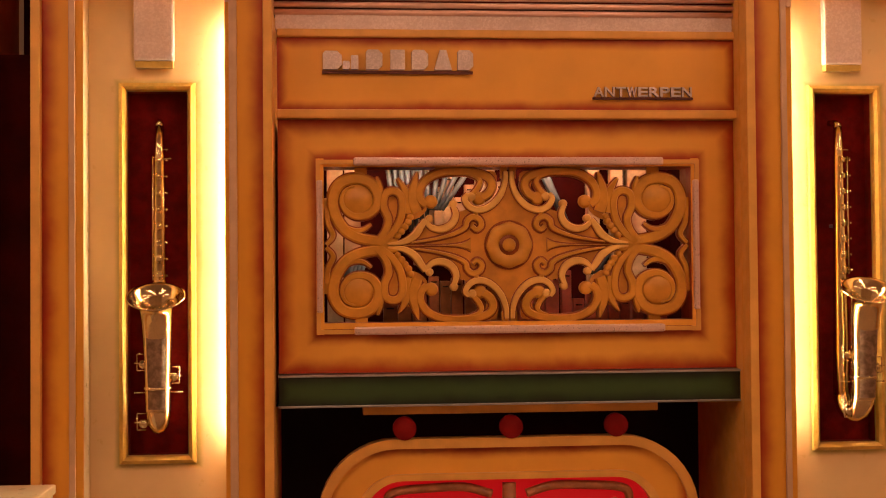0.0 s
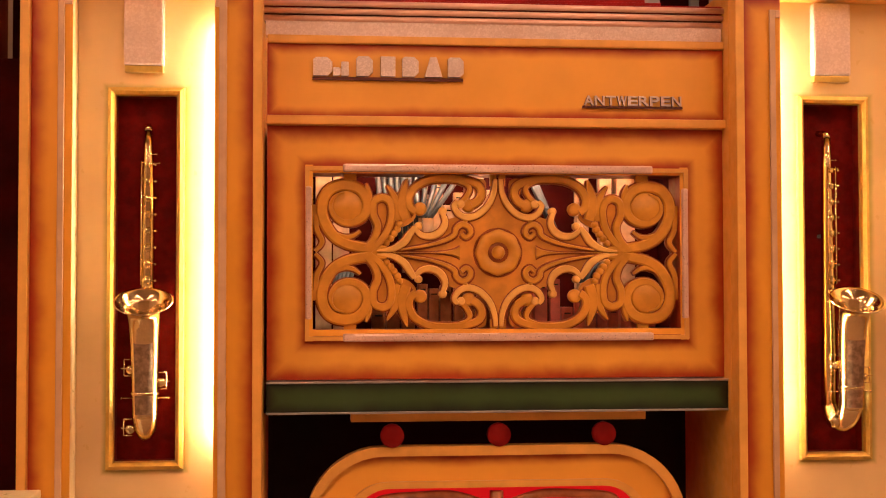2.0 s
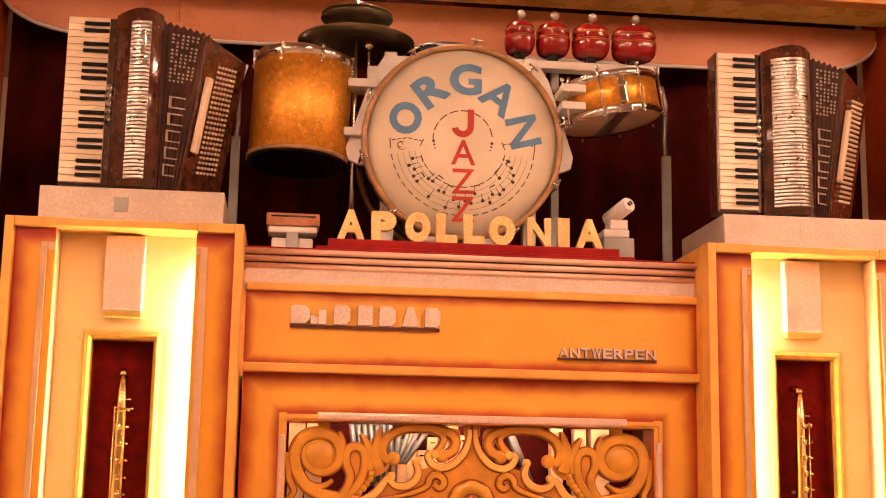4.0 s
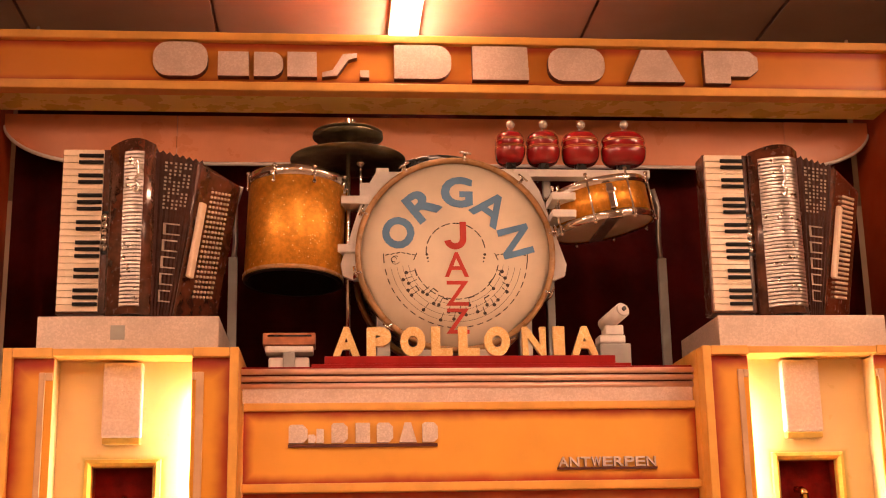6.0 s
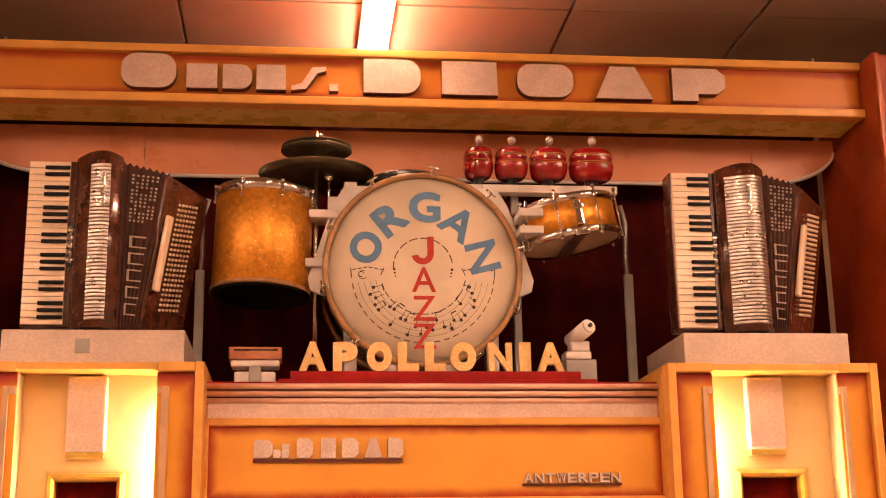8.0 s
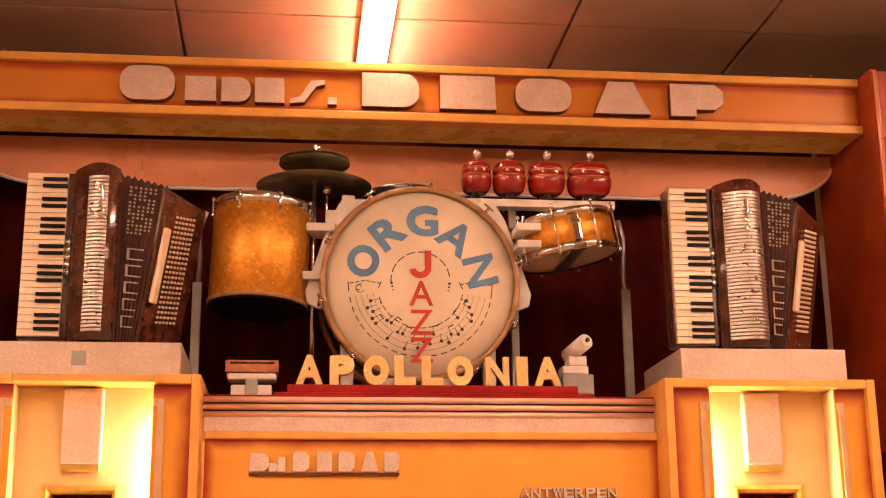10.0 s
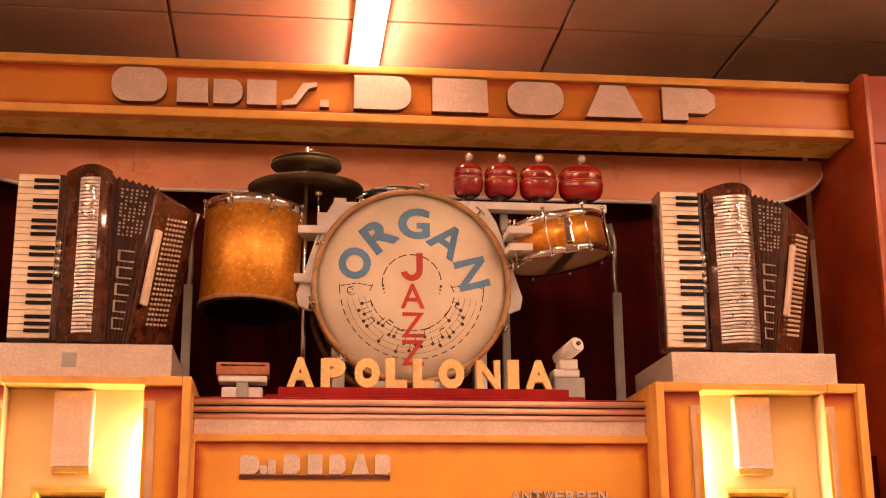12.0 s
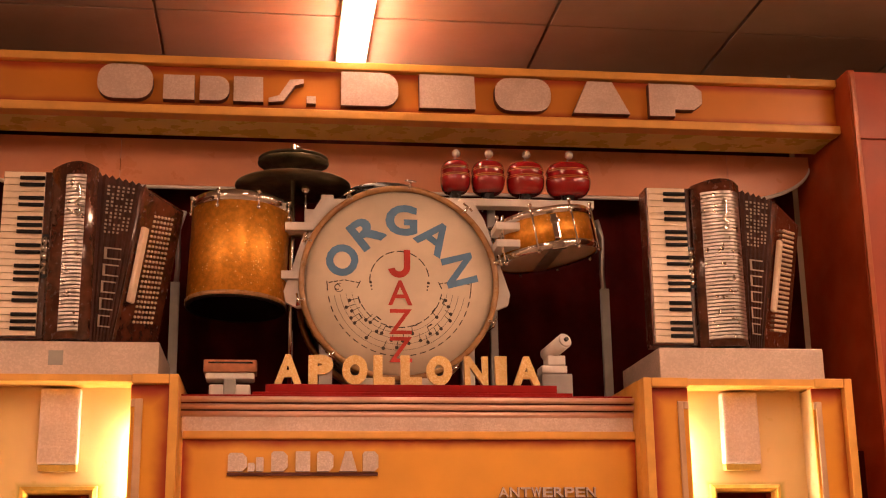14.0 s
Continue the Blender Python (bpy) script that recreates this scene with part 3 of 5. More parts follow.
for a, b in zip(rings, rings[1:]):
    for i in range(N):
        bm.faces.new((a[i], a[(i + 1) % N], b[(i + 1) % N], b[i])).smooth = True
bmesh.ops.recalc_face_normals(bm, faces=bm.faces)
part("rosette", bm, M_CREST, grille)
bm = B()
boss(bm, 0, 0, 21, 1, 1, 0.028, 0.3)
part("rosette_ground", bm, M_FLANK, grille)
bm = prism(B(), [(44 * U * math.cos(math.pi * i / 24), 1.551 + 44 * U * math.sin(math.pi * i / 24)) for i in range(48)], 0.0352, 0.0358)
part("rosette_shade", bm, M_FLANK, grille, "burnt orange sprayed shading ring")
bm = B()
boss(bm, 0, 0, 12, 1, 1, 0.022, 1.2)
part("rosette_button", bm, M_CREST, grille)

# ---- pipework behind the grille ----
chamber = thing("pipe_chamber", (0, 0.5, 1.2), "dark chamber behind the grille", "organ chamber", kind="structure")
bm = B()
box(bm, -0.62, 0.62, 0.62, 0.64, 1.2, 1.9)
box(bm, -0.64, -0.62, 0.07, 0.64, 1.2, 1.9)
box(bm, 0.62, 0.64, 0.07, 0.64, 1.2, 1.9)
box(bm, -0.62, 0.62, 0.07, 0.62, 1.2, 1.22)
part("lining", bm, M_DARKCLOTH, chamber)
# fill light added above the opening, out of view, to brighten the pipes
bm = B()
tube(bm, [(-0.5, 0.11, 1.885), (0.5, 0.11, 1.885)], 0.013, 12)
part("lamp_tube", bm, glowing("chamber_fill_glow", (1.0, 0.66, 0.43), 72.0), chamber, "unseen fill tube added to light the pipes")


def wooden_pipe(x, y, z0, z1, w, mat, label):
    t = thing("wooden_pipe", (x, y, z0), label, "organ pipe", "pipes behind the grille")
    bm = box(B(), x - w / 2, x + w / 2, y, y + w, z0, z1, 0.002)
    part("body", bm, mat, t)
    bm = prism(B(), [(x - w * 0.36, z1 - w * 1.1), (x + w * 0.36, z1 - w * 1.1), (x + w * 0.36, z1 - w * 0.45), (x - w * 0.36, z1 - w * 0.45)], y - 0.004, y - 0.0005)
    part("cap", bm, mat, t)
    bm = box(B(), x - w * 0.28, x + w * 0.28, y - 0.006, y - 0.0045, z1 - w * 0.62, z1 - w * 0.5)
    part("mouth", bm, M_BLACK, t)


rnd = random.Random(5)
x = -0.33
while x < 0.5:
    w = rnd.choice((0.03, 0.034, 0.04))
    red = x > 0.02
    top = (1.452 if -0.25 < x < 0.0 or 0.06 < x < 0.2 else 1.40) + rnd.uniform(-0.02, 0.03)
    wooden_pipe(x, 0.22 + rnd.uniform(-0.02, 0.02), 1.22, top, w, M_REDWOOD if red else M_BROWNWOOD, "red stained wooden organ pipe" if red else "brown wooden organ pipe")
    x += w + 0.004
for k in range(9):
    x = -0.235 + 0.032 * k
    wooden_pipe(x, 0.36 + 0.01 * (k % 2), 1.5, 1.66 + 0.028 * (k % 4) + 0.012 * k, 0.03, M_PALEWOOD, "pale wooden organ pipe")
for x, w in ((-0.49, 0.05), (-0.435, 0.05), (0.33, 0.04), (0.47, 0.06), (0.405, 0.04)):
    wooden_pipe(x, 0.45, 1.22, 1.86, w, M_PALEWOOD, "tall pale wooden organ pipe")


def metal_pipe(a, b, r):
    t = thing("metal_pipe", a, "slim tin organ pipe", "organ pipe", "metal pipes behind the grille")
    bm = B()
    tube(bm, [a, tuple(0.5 * (p + q) for p, q in zip(a, b)), b], r, 12, r_end=r * 1.35)
    part("body", bm, M_TIN, t)


for k in range(7):
    metal_pipe((-0.31 + 0.016 * k, 0.27, 1.60 + 0.01 * (k % 3)), (-0.335 + 0.02 * k, 0.30, 1.84), 0.0065)
for k in range(6):
    metal_pipe((-0.215 + 0.009 * k, 0.26, 1.665), (-0.25 + 0.035 * k, 0.30 + 0.01 * (k % 2), 1.80), 0.0065)
for k in range(5):
    metal_pipe((0.215 - 0.008 * k, 0.25, 1.61 + 0.012 * k), (0.125 - 0.004 * k, 0.27, 1.83), 0.0065)
for k in range(5):
    metal_pipe((-0.36 + 0.008 * k, 0.25, 1.57), (-0.30 + 0.012 * k, 0.28, 1.66), 0.006)
    metal_pipe((-0.46 + 0.01 * k, 0.25, 1.46), (-0.45 + 0.012 * k, 0.28, 1.51), 0.006)
    metal_pipe((0.26 + 0.01 * k, 0.25, 1.47), (0.29 + 0.012 * k, 0.28, 1.53), 0.006)

# ---- pillars ----
M_PSIDE = sprayed("pillar_side_lacquer", (0.74, 0.33, 0.03), (0.33, 0.02, 0.001), 0.976, 1.2, 0.302, 1.068, 0.06, True)


def pillar(s):
    t = thing("organ_pillar", (s * 0.965, 0.15, 0), "orange lacquered organ pillar with a lit cream niche for a saxophone", "organ pillar", "pillars of the organ front")

    def bx(name, x0, x1, y0, y1, z0, z1, mat, bev=0.0, label=""):
        a, b = sorted((s * x0, s * x1))
        part(name, box(B(), a, b, y0, y1, z0, z1, bev), mat, t, label)
    top = 2.299
    o = 0.018 if s < 0 else 0.0
    h = 0.013 if s < 0 else 0.0
    i = 0.008 if s < 0 else 0.0
    bx("rim", 0.651 + i, 0.676 + i, -0.115, -0.05, 0, top, M_RIM, 0.003)
    bx("rim", 1.254 + o, 1.279 + o, -0.115, -0.05, 0, top, M_RIM, 0.003)
    bx("rim", 0.6765 + i, 0.785, -0.114, -0.05, top - 0.026, top, M_RIM, 0.003)
    bx("rim", 1.165, 1.2535 + o, -0.114, -0.05, top - 0.026, top, M_RIM, 0.003)
    bx("rim", 0.7855, 1.1645, -0.112, 0.005, top - 0.022, top - 0.002, M_RIM, 0.003)
    # side walls and back
    bx("side_wall", 0.651 + i, 0.668 + i, -0.0495, 0.42, 0, top, M_RIM)
    bx("side_wall", 1.262 + o, 1.279 + o, -0.0495, 0.42, 0, top, M_RIM)
    bx("roof", 0.6685 + i, 1.2615 + o, -0.0495, 0.42, top - 0.02, top - 0.003, M_RIM)
    # sprayed side panels, with the lamp behind the inner one
    bx("side_panel", 0.6765 + i, 0.788, -0.09, -0.082, 0, top - 0.0265, M_PSIDE)
    bx("side_panel", 1.164, 1.2535 + o, -0.09, -0.082, 0, top - 0.0265, M_PSIDE)
    bx("niche_cheek", 1.1645, 1.169, -0.0815, 0.008, 0, top - 0.0265, M_CREAM, label="cream niche cheek lit yellow by the lamp")
    bx("inner_cheek", 0.7, 0.704, -0.0815, 0.008, 0, top - 0.0265, M_CREAM)
    # silvery strips shaped like a hook at the top
    for x0, x1, h0, h1 in ((0.755, 0.772 + i / 2, 0.772 + i / 2, 0.7875), (1.171 + h, 1.188 + h, 1.1642, 1.171 + h)):
        bx("hook_strip", x0, x1, -0.098, -0.0905, 0, 2.233, M_HOOK, 0.002, "pale silvery hooked strip")
        bx("hook_strip", h0, h1, -0.097, -0.0905, 2.211, 2.2325, M_HOOK, 0.002, "pale silvery hooked strip")
    # cream back with a window cut out for the saxophone
    fx0, fx1 = (0.896, 1.062) if s < 0 else (0.886, 1.056)
    fz0, fz1 = 0.979, 1.981
    bm = B()
    for q in ((0.7045, fx0, 0.3, top - 0.0215), (fx1, 1.164, 0.3, top - 0.0215), (fx0, fx1, 0.3, fz0), (fx0, fx1, fz1, top - 0.0215)):
        a, b = sorted((s * q[0], s * q[1]))
        box(bm, a, b, 0.0, 0.012, q[2], q[3])
    part("niche_back", bm, M_NICHE, t, "cream lacquered niche back")
    bm = B()
    a, b = sorted((s * (fx0 - 0.002), s * (fx1 + 0.002)))
    box(bm, a, b, 0.055, 0.063, fz0, fz1)
    part("velvet_back", bm, M_VELVET, t, "dark maroon velvet back")
    bm = B()
    for q in ((fx0 - 0.006, fx0, fz0, fz1), (fx1, fx1 + 0.006, fz0, fz1), (fx0, fx1, fz0 - 0.006, fz0), (fx0, fx1, fz1, fz1 + 0.006)):
        a, b = sorted((s * q[0], s * q[1]))
        box(bm, a, b, 0.0125, 0.063, q[2], q[3])
    part("window_reveal", bm, M_VELVET, t)
    # gilt frame with mitred, sloped mouldings
    bm = B()
    o = (fx0 - 0.022, fx1 + 0.022, fz0 - 0.023, fz1 + 0.023)
    secs = [(0.0, -0.001), (0.002, -0.014), (0.012, -0.02), (0.02, -0.012), (0.0235, -0.001)]
    rows = []
    for d, y in secs:
        c = ((o[0] + d, o[2] + d), (o[1] - d, o[2] + d), (o[1] - d, o[3] - d), (o[0] + d, o[3] - d))
        rows.append([bm.verts.new((s * x, y, z)) for x, z in c])
    for p, q in zip(rows, rows[1:]):
        for i in range(4):
            bm.faces.new((p[i], p[(i + 1) % 4], q[(i + 1) % 4], q[i]))
    bmesh.ops.recalc_face_normals(bm, faces=bm.faces)
    part("gilt_frame", bm, M_GOLD, t, "gilt window frame")
    px0, px1 = (0.930, 1.038) if s < 0 else (0.908, 1.018)
    bx("plaque", px0, px1, -0.035, -0.0005, 2.061, top - 0.03, M_PINKSPECK, 0.006, "pink-silver flecked plaque")
    bx("plaque_foot", px0 + 0.002, px1 - 0.002, -0.030, -0.0005, 2.042, 2.0605, M_GOLD, 0.004)
    # fluorescent tube hidden behind the inner panel
    bm = B()
    tube(bm, [(s * 0.764, -0.017, 1.03), (s * 0.764, -0.017, 2.17)], 0.012, 12)
    part("lamp_tube", bm, M_PTUBE, t, "glowing fluorescent tube")
    # flecked plinth
    p = thing("plinth_box", (s * 0.97, 0.1, 2.313), "grey flecked stone-look plinth box on a pillar", "plinth", "plinth boxes")
    a, b = sorted((s * 0.72, s * 1.222))
    part("body", box(B(), a, b, -0.06, 0.36, top - 0.0015, 2.397, 0.003), M_STONE, p)
    part("badge", box(B(), s * 0.97 - 0.02 - (0.03 if s < 0 else 0), s * 0.97 + 0.02 - (0.03 if s < 0 else 0), -0.0625, -0.0605, 2.330, 2.371, 0.001), M_GREYPAINT if s < 0 else M_STONE, p)


pillar(-1)
pillar(1)


# ---- saxophones ----
def saxophone(x, turn):
    """Straight-necked saxophone seen from its bell; turn in degrees about its own upright."""
    t = thing("saxophone", (x, -0.02, 1.05), "silvered brass saxophone hung in a velvet niche", "saxophone", "saxophones in the niches")
    c = Matrix.Translation((x, -0.02, 0)) @ Matrix.Rotation(radians(turn), 4, "Z")

    def P(a, b, z):
        return c @ Vector((a, b, z))
    foot = Matrix.Translation(c @ Vector((0, -0.038, 1.122)))

    def Q(a, b, z):
        return foot @ Vector((a, b + 0.038, z - 1.122))
    # body tube with crook
    bm = B()
    body = [P(0.0, 0.04, 1.885), P(0, 0.04, 1.80), P(0, 0.04, 1.70), P(0, 0.04, 1.50), P(0, 0.04, 1.30), P(0, 0.04, 1.112)]
    tube(bm, body, 0.0125, 14, r_end=0.024)
    tube(bm, [P(0, 0.04, 1.884), P(0, 0.0425, 1.892), P(0, 0.05, 1.898), P(0, 0.072, 1.9)], 0.0125, 12, r_end=0.009)
    part("body_tube", bm, M_BRASS, t)
    bm = B()
    bow = [P(0, 0.04 - 0.0375 * (1 - math.cos(a)), 1.12 - 0.055 * math.sin(a)) for a in [math.pi * i / 10 for i in range(11)]]
    tube(bm, bow, 0.023, 16, r_end=0.033)
    part("bow", bm, M_BRASS, t)
    bm = B()
    prof = [(0.0328, -0.014), (0.033, 0.0), (0.034, 0.06), (0.0355, 0.12), (0.0375, 0.18), (0.040, 0.23), (0.043, 0.262), (0.048, 0.281), (0.059, 0.2915), (0.076, 0.2985), (0.079, 0.3), (0.078, 0.302), (0.072, 0.300), (0.056, 0.293), (0.042, 0.275), (0.034, 0.2), (0.03, 0.05), (0, 0.04)]
    lathe(bm, prof, 48)
    for v in bm.verts:
        # the flare leans toward the room
        g = max(0.0, v.co.z - 0.17)
        if g > 0:
            a = radians(24) * min(1, g / 0.11)
            base = Vector((0, -0.5 * g * math.sin(a), 0.17 + g * math.cos(a * 0.6)))
            v.co = base + Matrix.Rotation(a, 3, "X") @ Vector((v.co.x, v.co.y, 0))
        v.co = foot @ (Matrix.Rotation(radians(4), 4, "X") @ v.co)
    bell = part("bell", bm, M_BRASS, t)
    bm = B()
    for i in range(11):
        a0, a1 = radians(-90 - 42 + 84 * i / 11), radians(-90 - 42 + 84 * (i + 1) / 11)
        v = []
        for z, r in ((1.112, 0.0342), (1.14, 0.0350), (1.22, 0.0362), (1.30, 0.0384), (1.35, 0.0412), (1.375, 0.0428)):
            dy = -(z - 1.122) * math.tan(radians(4))
            v.append([bm.verts.new(Q(r * math.cos(a), -0.038 - dy * -1 + r * math.sin(a), z)) for a in (a0, a1)])
        for p, q in zip(v, v[1:]):
            bm.faces.new((p[0], p[1], q[1], q[0])).smooth = True
    bmesh.ops.remove_doubles(bm, verts=bm.verts, dist=1e-6)
    part("engraving", bm, M_ENGRAVED, bell, "engraved matt silver panel")
    bm = B()
    lathe(bm, [(0.0358, -0.004), (0.0375, -0.002), (0.0375, 0.002), (0.0358, 0.004)], 32, foot @ Matrix.Translation((0, -0.003, 0.046)))
    part("collar", bm, M_BRASS, t)
    # key rods with pearls and pads down the tube
    for sx, y in ((-0.017, 0.02), (0.012, 0.018)):
        bm = B()
        tube(bm, [P(sx, y, 1.80), P(sx, y, 1.46)], 0.0022, 8)
        part("key_rod", bm, M_BRASS, t)
    for k in range(8):
        z = 1.79 - 0.0455 * k
        bm = B()
        r = 0.0075 + 0.0009 * k
        lathe(bm, [(0, -0.006), (r * 0.7, -0.006), (r, -0.002), (r, 0.004), (0, 0.004)], 16, c @ Matrix.Translation((0, 0.022, z)), axis="Y")
        tube(bm, [P(-0.018, 0.02, z + 0.008), P(0.02, 0.018, z)], 0.0016, 6)
        ball(bm, P(0.021, 0.017, z), 0.004, n=8)
        part("key_pad", bm, M_BRASS, t)
    for z, d in ((1.82, 0.022), (1.795, 0.03)):
        bm = B()
        tube(bm, [P(0.005, 0.03, z), P(d, 0.026, z)], 0.002, 6)
        ball(bm, P(d, 0.026, z), 0.0035, n=8)
        part("lever", bm, M_BRASS, t)
    # wire guards and low keys beside the bell
    for sx, z in ((-1, 1.235), (1, 1.20), (-1, 1.075)):
        bm = B()
        a, b = 0.034, 0.056
        loop = [Q(sx * a, -0.03, z + 0.024), Q(sx * b, -0.034, z + 0.024), Q(sx * b, -0.034, z - 0.02), Q(sx * a, -0.03, z - 0.02)]
        for p, q in zip(loop, loop[1:]):
            tube(bm, [p, q], 0.0018, 6)
        tube(bm, [Q(sx * 0.03, -0.03, z), Q(sx * 0.064, -0.036, z)], 0.0018, 6)
        lathe(bm, [(0, -0.006), (0.011, -0.006), (0.013, 0), (0.011, 0.006), (0, 0.006)], 14, Matrix.Translation(Q(sx * 0.04, -0.03, z - 0.004)), axis="Y")
        part("key_guard", bm, M_BRASS, t)
    for sx, z in ((-1, 1.155), (1, 1.155), (-1, 1.41)):
        bm = B()
        tube(bm, [Q(sx * 0.03, -0.03, z), Q(sx * 0.062, -0.032, z)], 0.0017, 6)
        ball(bm, Q(sx * 0.062, -0.032, z), 0.003, n=8)
        part("lever", bm, M_BRASS, t)
    bm = B()
    tube(bm, [P(0, 0.05, 1.6), P(0, 0.074, 1.6)], 0.005, 8)
    part("hanger", bm, M_STEEL, t)


saxophone(-0.974, 3)
saxophone(0.98, 28)

# ---- lettering on the title panel: the maker's name is kept to plain slabs ----
name_plate = thing("name_lettering", (-0.315, -0.005, 2.03), "raised silver lettering blocks on a dark underline", "lettering")
for x0, x1, z1, cut in ((-0.523, -0.47, 2.094, 0.022), (-0.468, -0.447, 2.066, 0.008), (-0.445, -0.424, 2.082, 0.004), (-0.403, -0.357, 2.098, 0.02), (-0.335, -0.294, 2.098, 0.002), (-0.275, -0.229, 2.098, 0.02), (-0.212, -0.162, 2.098, 0.0), (-0.146, -0.102, 2.098, 0.018)):
    c = cut
    z0 = 2.042
    if c == 0.0:
        pts = [(x0, z0), (x1, z0), (x1 - 0.016, z1), (x0 + 0.016, z1)]
    else:
        pts = [(x0, z0), (x1 - c * 0.6, z0), (x1, z0 + c * 0.6), (x1, z1 - c * 0.6), (x1 - c * 0.6, z1), (x0 + c * 0.3, z1), (x0, z1 - c * 0.3)]
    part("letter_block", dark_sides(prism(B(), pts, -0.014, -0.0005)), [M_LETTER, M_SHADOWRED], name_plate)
part("underline", box(B(), -0.525, -0.103, -0.01, -0.0005, 2.031, 2.0395), M_SHADOWRED, name_plate, "dark underline bar")

town = thing("town_lettering", (0.383, -0.005, 1.96), "small raised silver town lettering on a dark underline", "lettering")
word, xx = "ANTWERPEN", 0.2425
for ch in word:
    bm, w = letter_mesh(ch, 0.026, 0.01)
    for v in bm.verts:
        v.co = Vector((xx + v.co.x * 0.0265 / w, v.co.y - 0.0058, 1.9695 + v.co.z))
    fatten(bm, 0.0012)
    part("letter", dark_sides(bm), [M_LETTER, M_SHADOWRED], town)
    xx += 0.0318
part("underline", box(B(), 0.238, 0.528, -0.01, -0.0005, 1.961, 1.967), M_SHADOWRED, town, "dark underline bar")

# ---- sign with glitter letters on a red base ----
sign = thing("glitter_sign", (0, 0.05, 2.262), "gold glitter letters on a stepped red base", "sign")
part("base", box(B(), -0.46, 0.475, 0.02, 0.1, 2.2625, 2.272, 0.002), M_REDDULL, sign)
part("base_step", box(B(), -0.424, 0.43, 0.028, 0.092, 2.2725, 2.296, 0.003), M_REDDULL, sign)
LET = (("A", -0.399, 0.078), ("P", -0.301, 0.072), ("O", -0.203, 0.074), ("L", -0.112, 0.062), ("L", -0.032, 0.062), ("O", 0.044, 0.076), ("N", 0.157, 0.070), ("I", 0.249, 0.034), ("A", 0.303, 0.080))
for ch, lx, lw in LET:
    bm, w = letter_mesh(ch, 0.082, 0.022)
    fatten(bm, {"A": 0.0085, "O": 0.0105, "P": 0.0095, "N": 0.008}.get(ch, 0.011))
    xs = [v.co.x for v in bm.verts]
    zs = [v.co.z for v in bm.verts]
    for v in bm.verts:
        v.co = Vector((lx + (v.co.x - min(xs)) / (max(xs) - min(xs)) * lw, v.co.y + 0.05, 2.2965 + (v.co.z - min(zs)) / (max(zs) - min(zs)) * 0.088))
    part("letter", bm, M_GLITTER, sign)

# ---- beam, valance and case above ----
beam = thing("top_beam", (0, 0.45, 3.21), "orange lacquered beam across the top of the organ", "organ beam")
M_FASCIA = sprayed("fascia_lacquer", (0.66, 0.235, 0.022), (0.36, 0.045, 0.003), 0, 3.31, 1.52, 0.068, 0.03)
part("fascia", box(B(), -1.508, 1.508, 0.315, 0.345, 3.24, 3.384), M_FASCIA, beam)
part("upper_bead", box(B(), -1.508, 1.508, 0.288, 0.345, 3.383, 3.411, 0.005), M_RIM, beam)
part("lower_bead", box(B(), -1.508, 1.508, 0.285, 0.345, 3.210, 3.240, 0.005), M_RIM, beam)


def low_edge(x):
    """Height of the valance's lower edge, which sweeps up at both ends."""
    a = abs(x)
    return 3.06 if a < 1.2 else 3.06 + 0.14 * (1 - math.sqrt(max(0, 1 - ((a - 1.2) / 0.309) ** 2)))


def bay(x):
    return 0.575


xs = [-1.508 + 3.016 * (0.5 - 0.5 * math.cos(math.pi * i / 80)) for i in range(81)]
bm = B()
lo = [[bm.verts.new((x, y, 3.216)) for y in (0.3455, 0.515)] for x in xs]
for p, q in zip(lo, lo[1:]):
    bm.faces.new((p[0], p[1], q[1], q[0]))
ext = bmesh.ops.extrude_face_region(bm, geom=bm.faces[:])
bmesh.ops.translate(bm, verts=[v for v in ext["geom"] if isinstance(v, bmesh.types.BMVert)], vec=(0, 0, 0.02))
bmesh.ops.recalc_face_normals(bm, faces=bm.faces)
part("soffit", bm, M_SOFFIT, beam, "olive yellow underside")
part("beam_top", box(B(), -1.508, 1.508, 0.3455, 0.68, 3.37, 3.4), M_REDPOST, beam)

valance = thing("curved_valance", (0, 0.575, 3.06), "glossy salmon valance whose lower edge sweeps up at both ends", "valance")
bands = [-1.508, -0.93, 1.2, 1.508]
for a, b in zip(bands, bands[1:]):
    bm = B()
    pts = [x for x in sorted(set(xs + [a + 0.001, b - 0.001])) if a < x < b]
    f0 = [[bm.verts.new((x, bay(x) + d, z)) for d, z in ((0, low_edge(x)), (0, 3.224), (0.02, 3.224), (0.02, low_edge(x)))] for x in pts]
    for p, q in zip(f0, f0[1:]):
        for k in range(4):
            bm.faces.new((p[k], p[(k + 1) % 4], q[(k + 1) % 4], q[k])).smooth = False
    bm.faces.new(f0[0])
    bm.faces.new(f0[-1][::-1])
    bmesh.ops.recalc_face_normals(bm, faces=bm.faces)
    part("valance_panel", bm, M_SALMON, valance)
bm = B()
tube(bm, [(x, bay(x) + 0.006, low_edge(x) - 0.006) for x in xs], 0.007, 8)
part("edge_bead", bm, M_WHITEWOOD, valance, "pale bead along the lower edge")

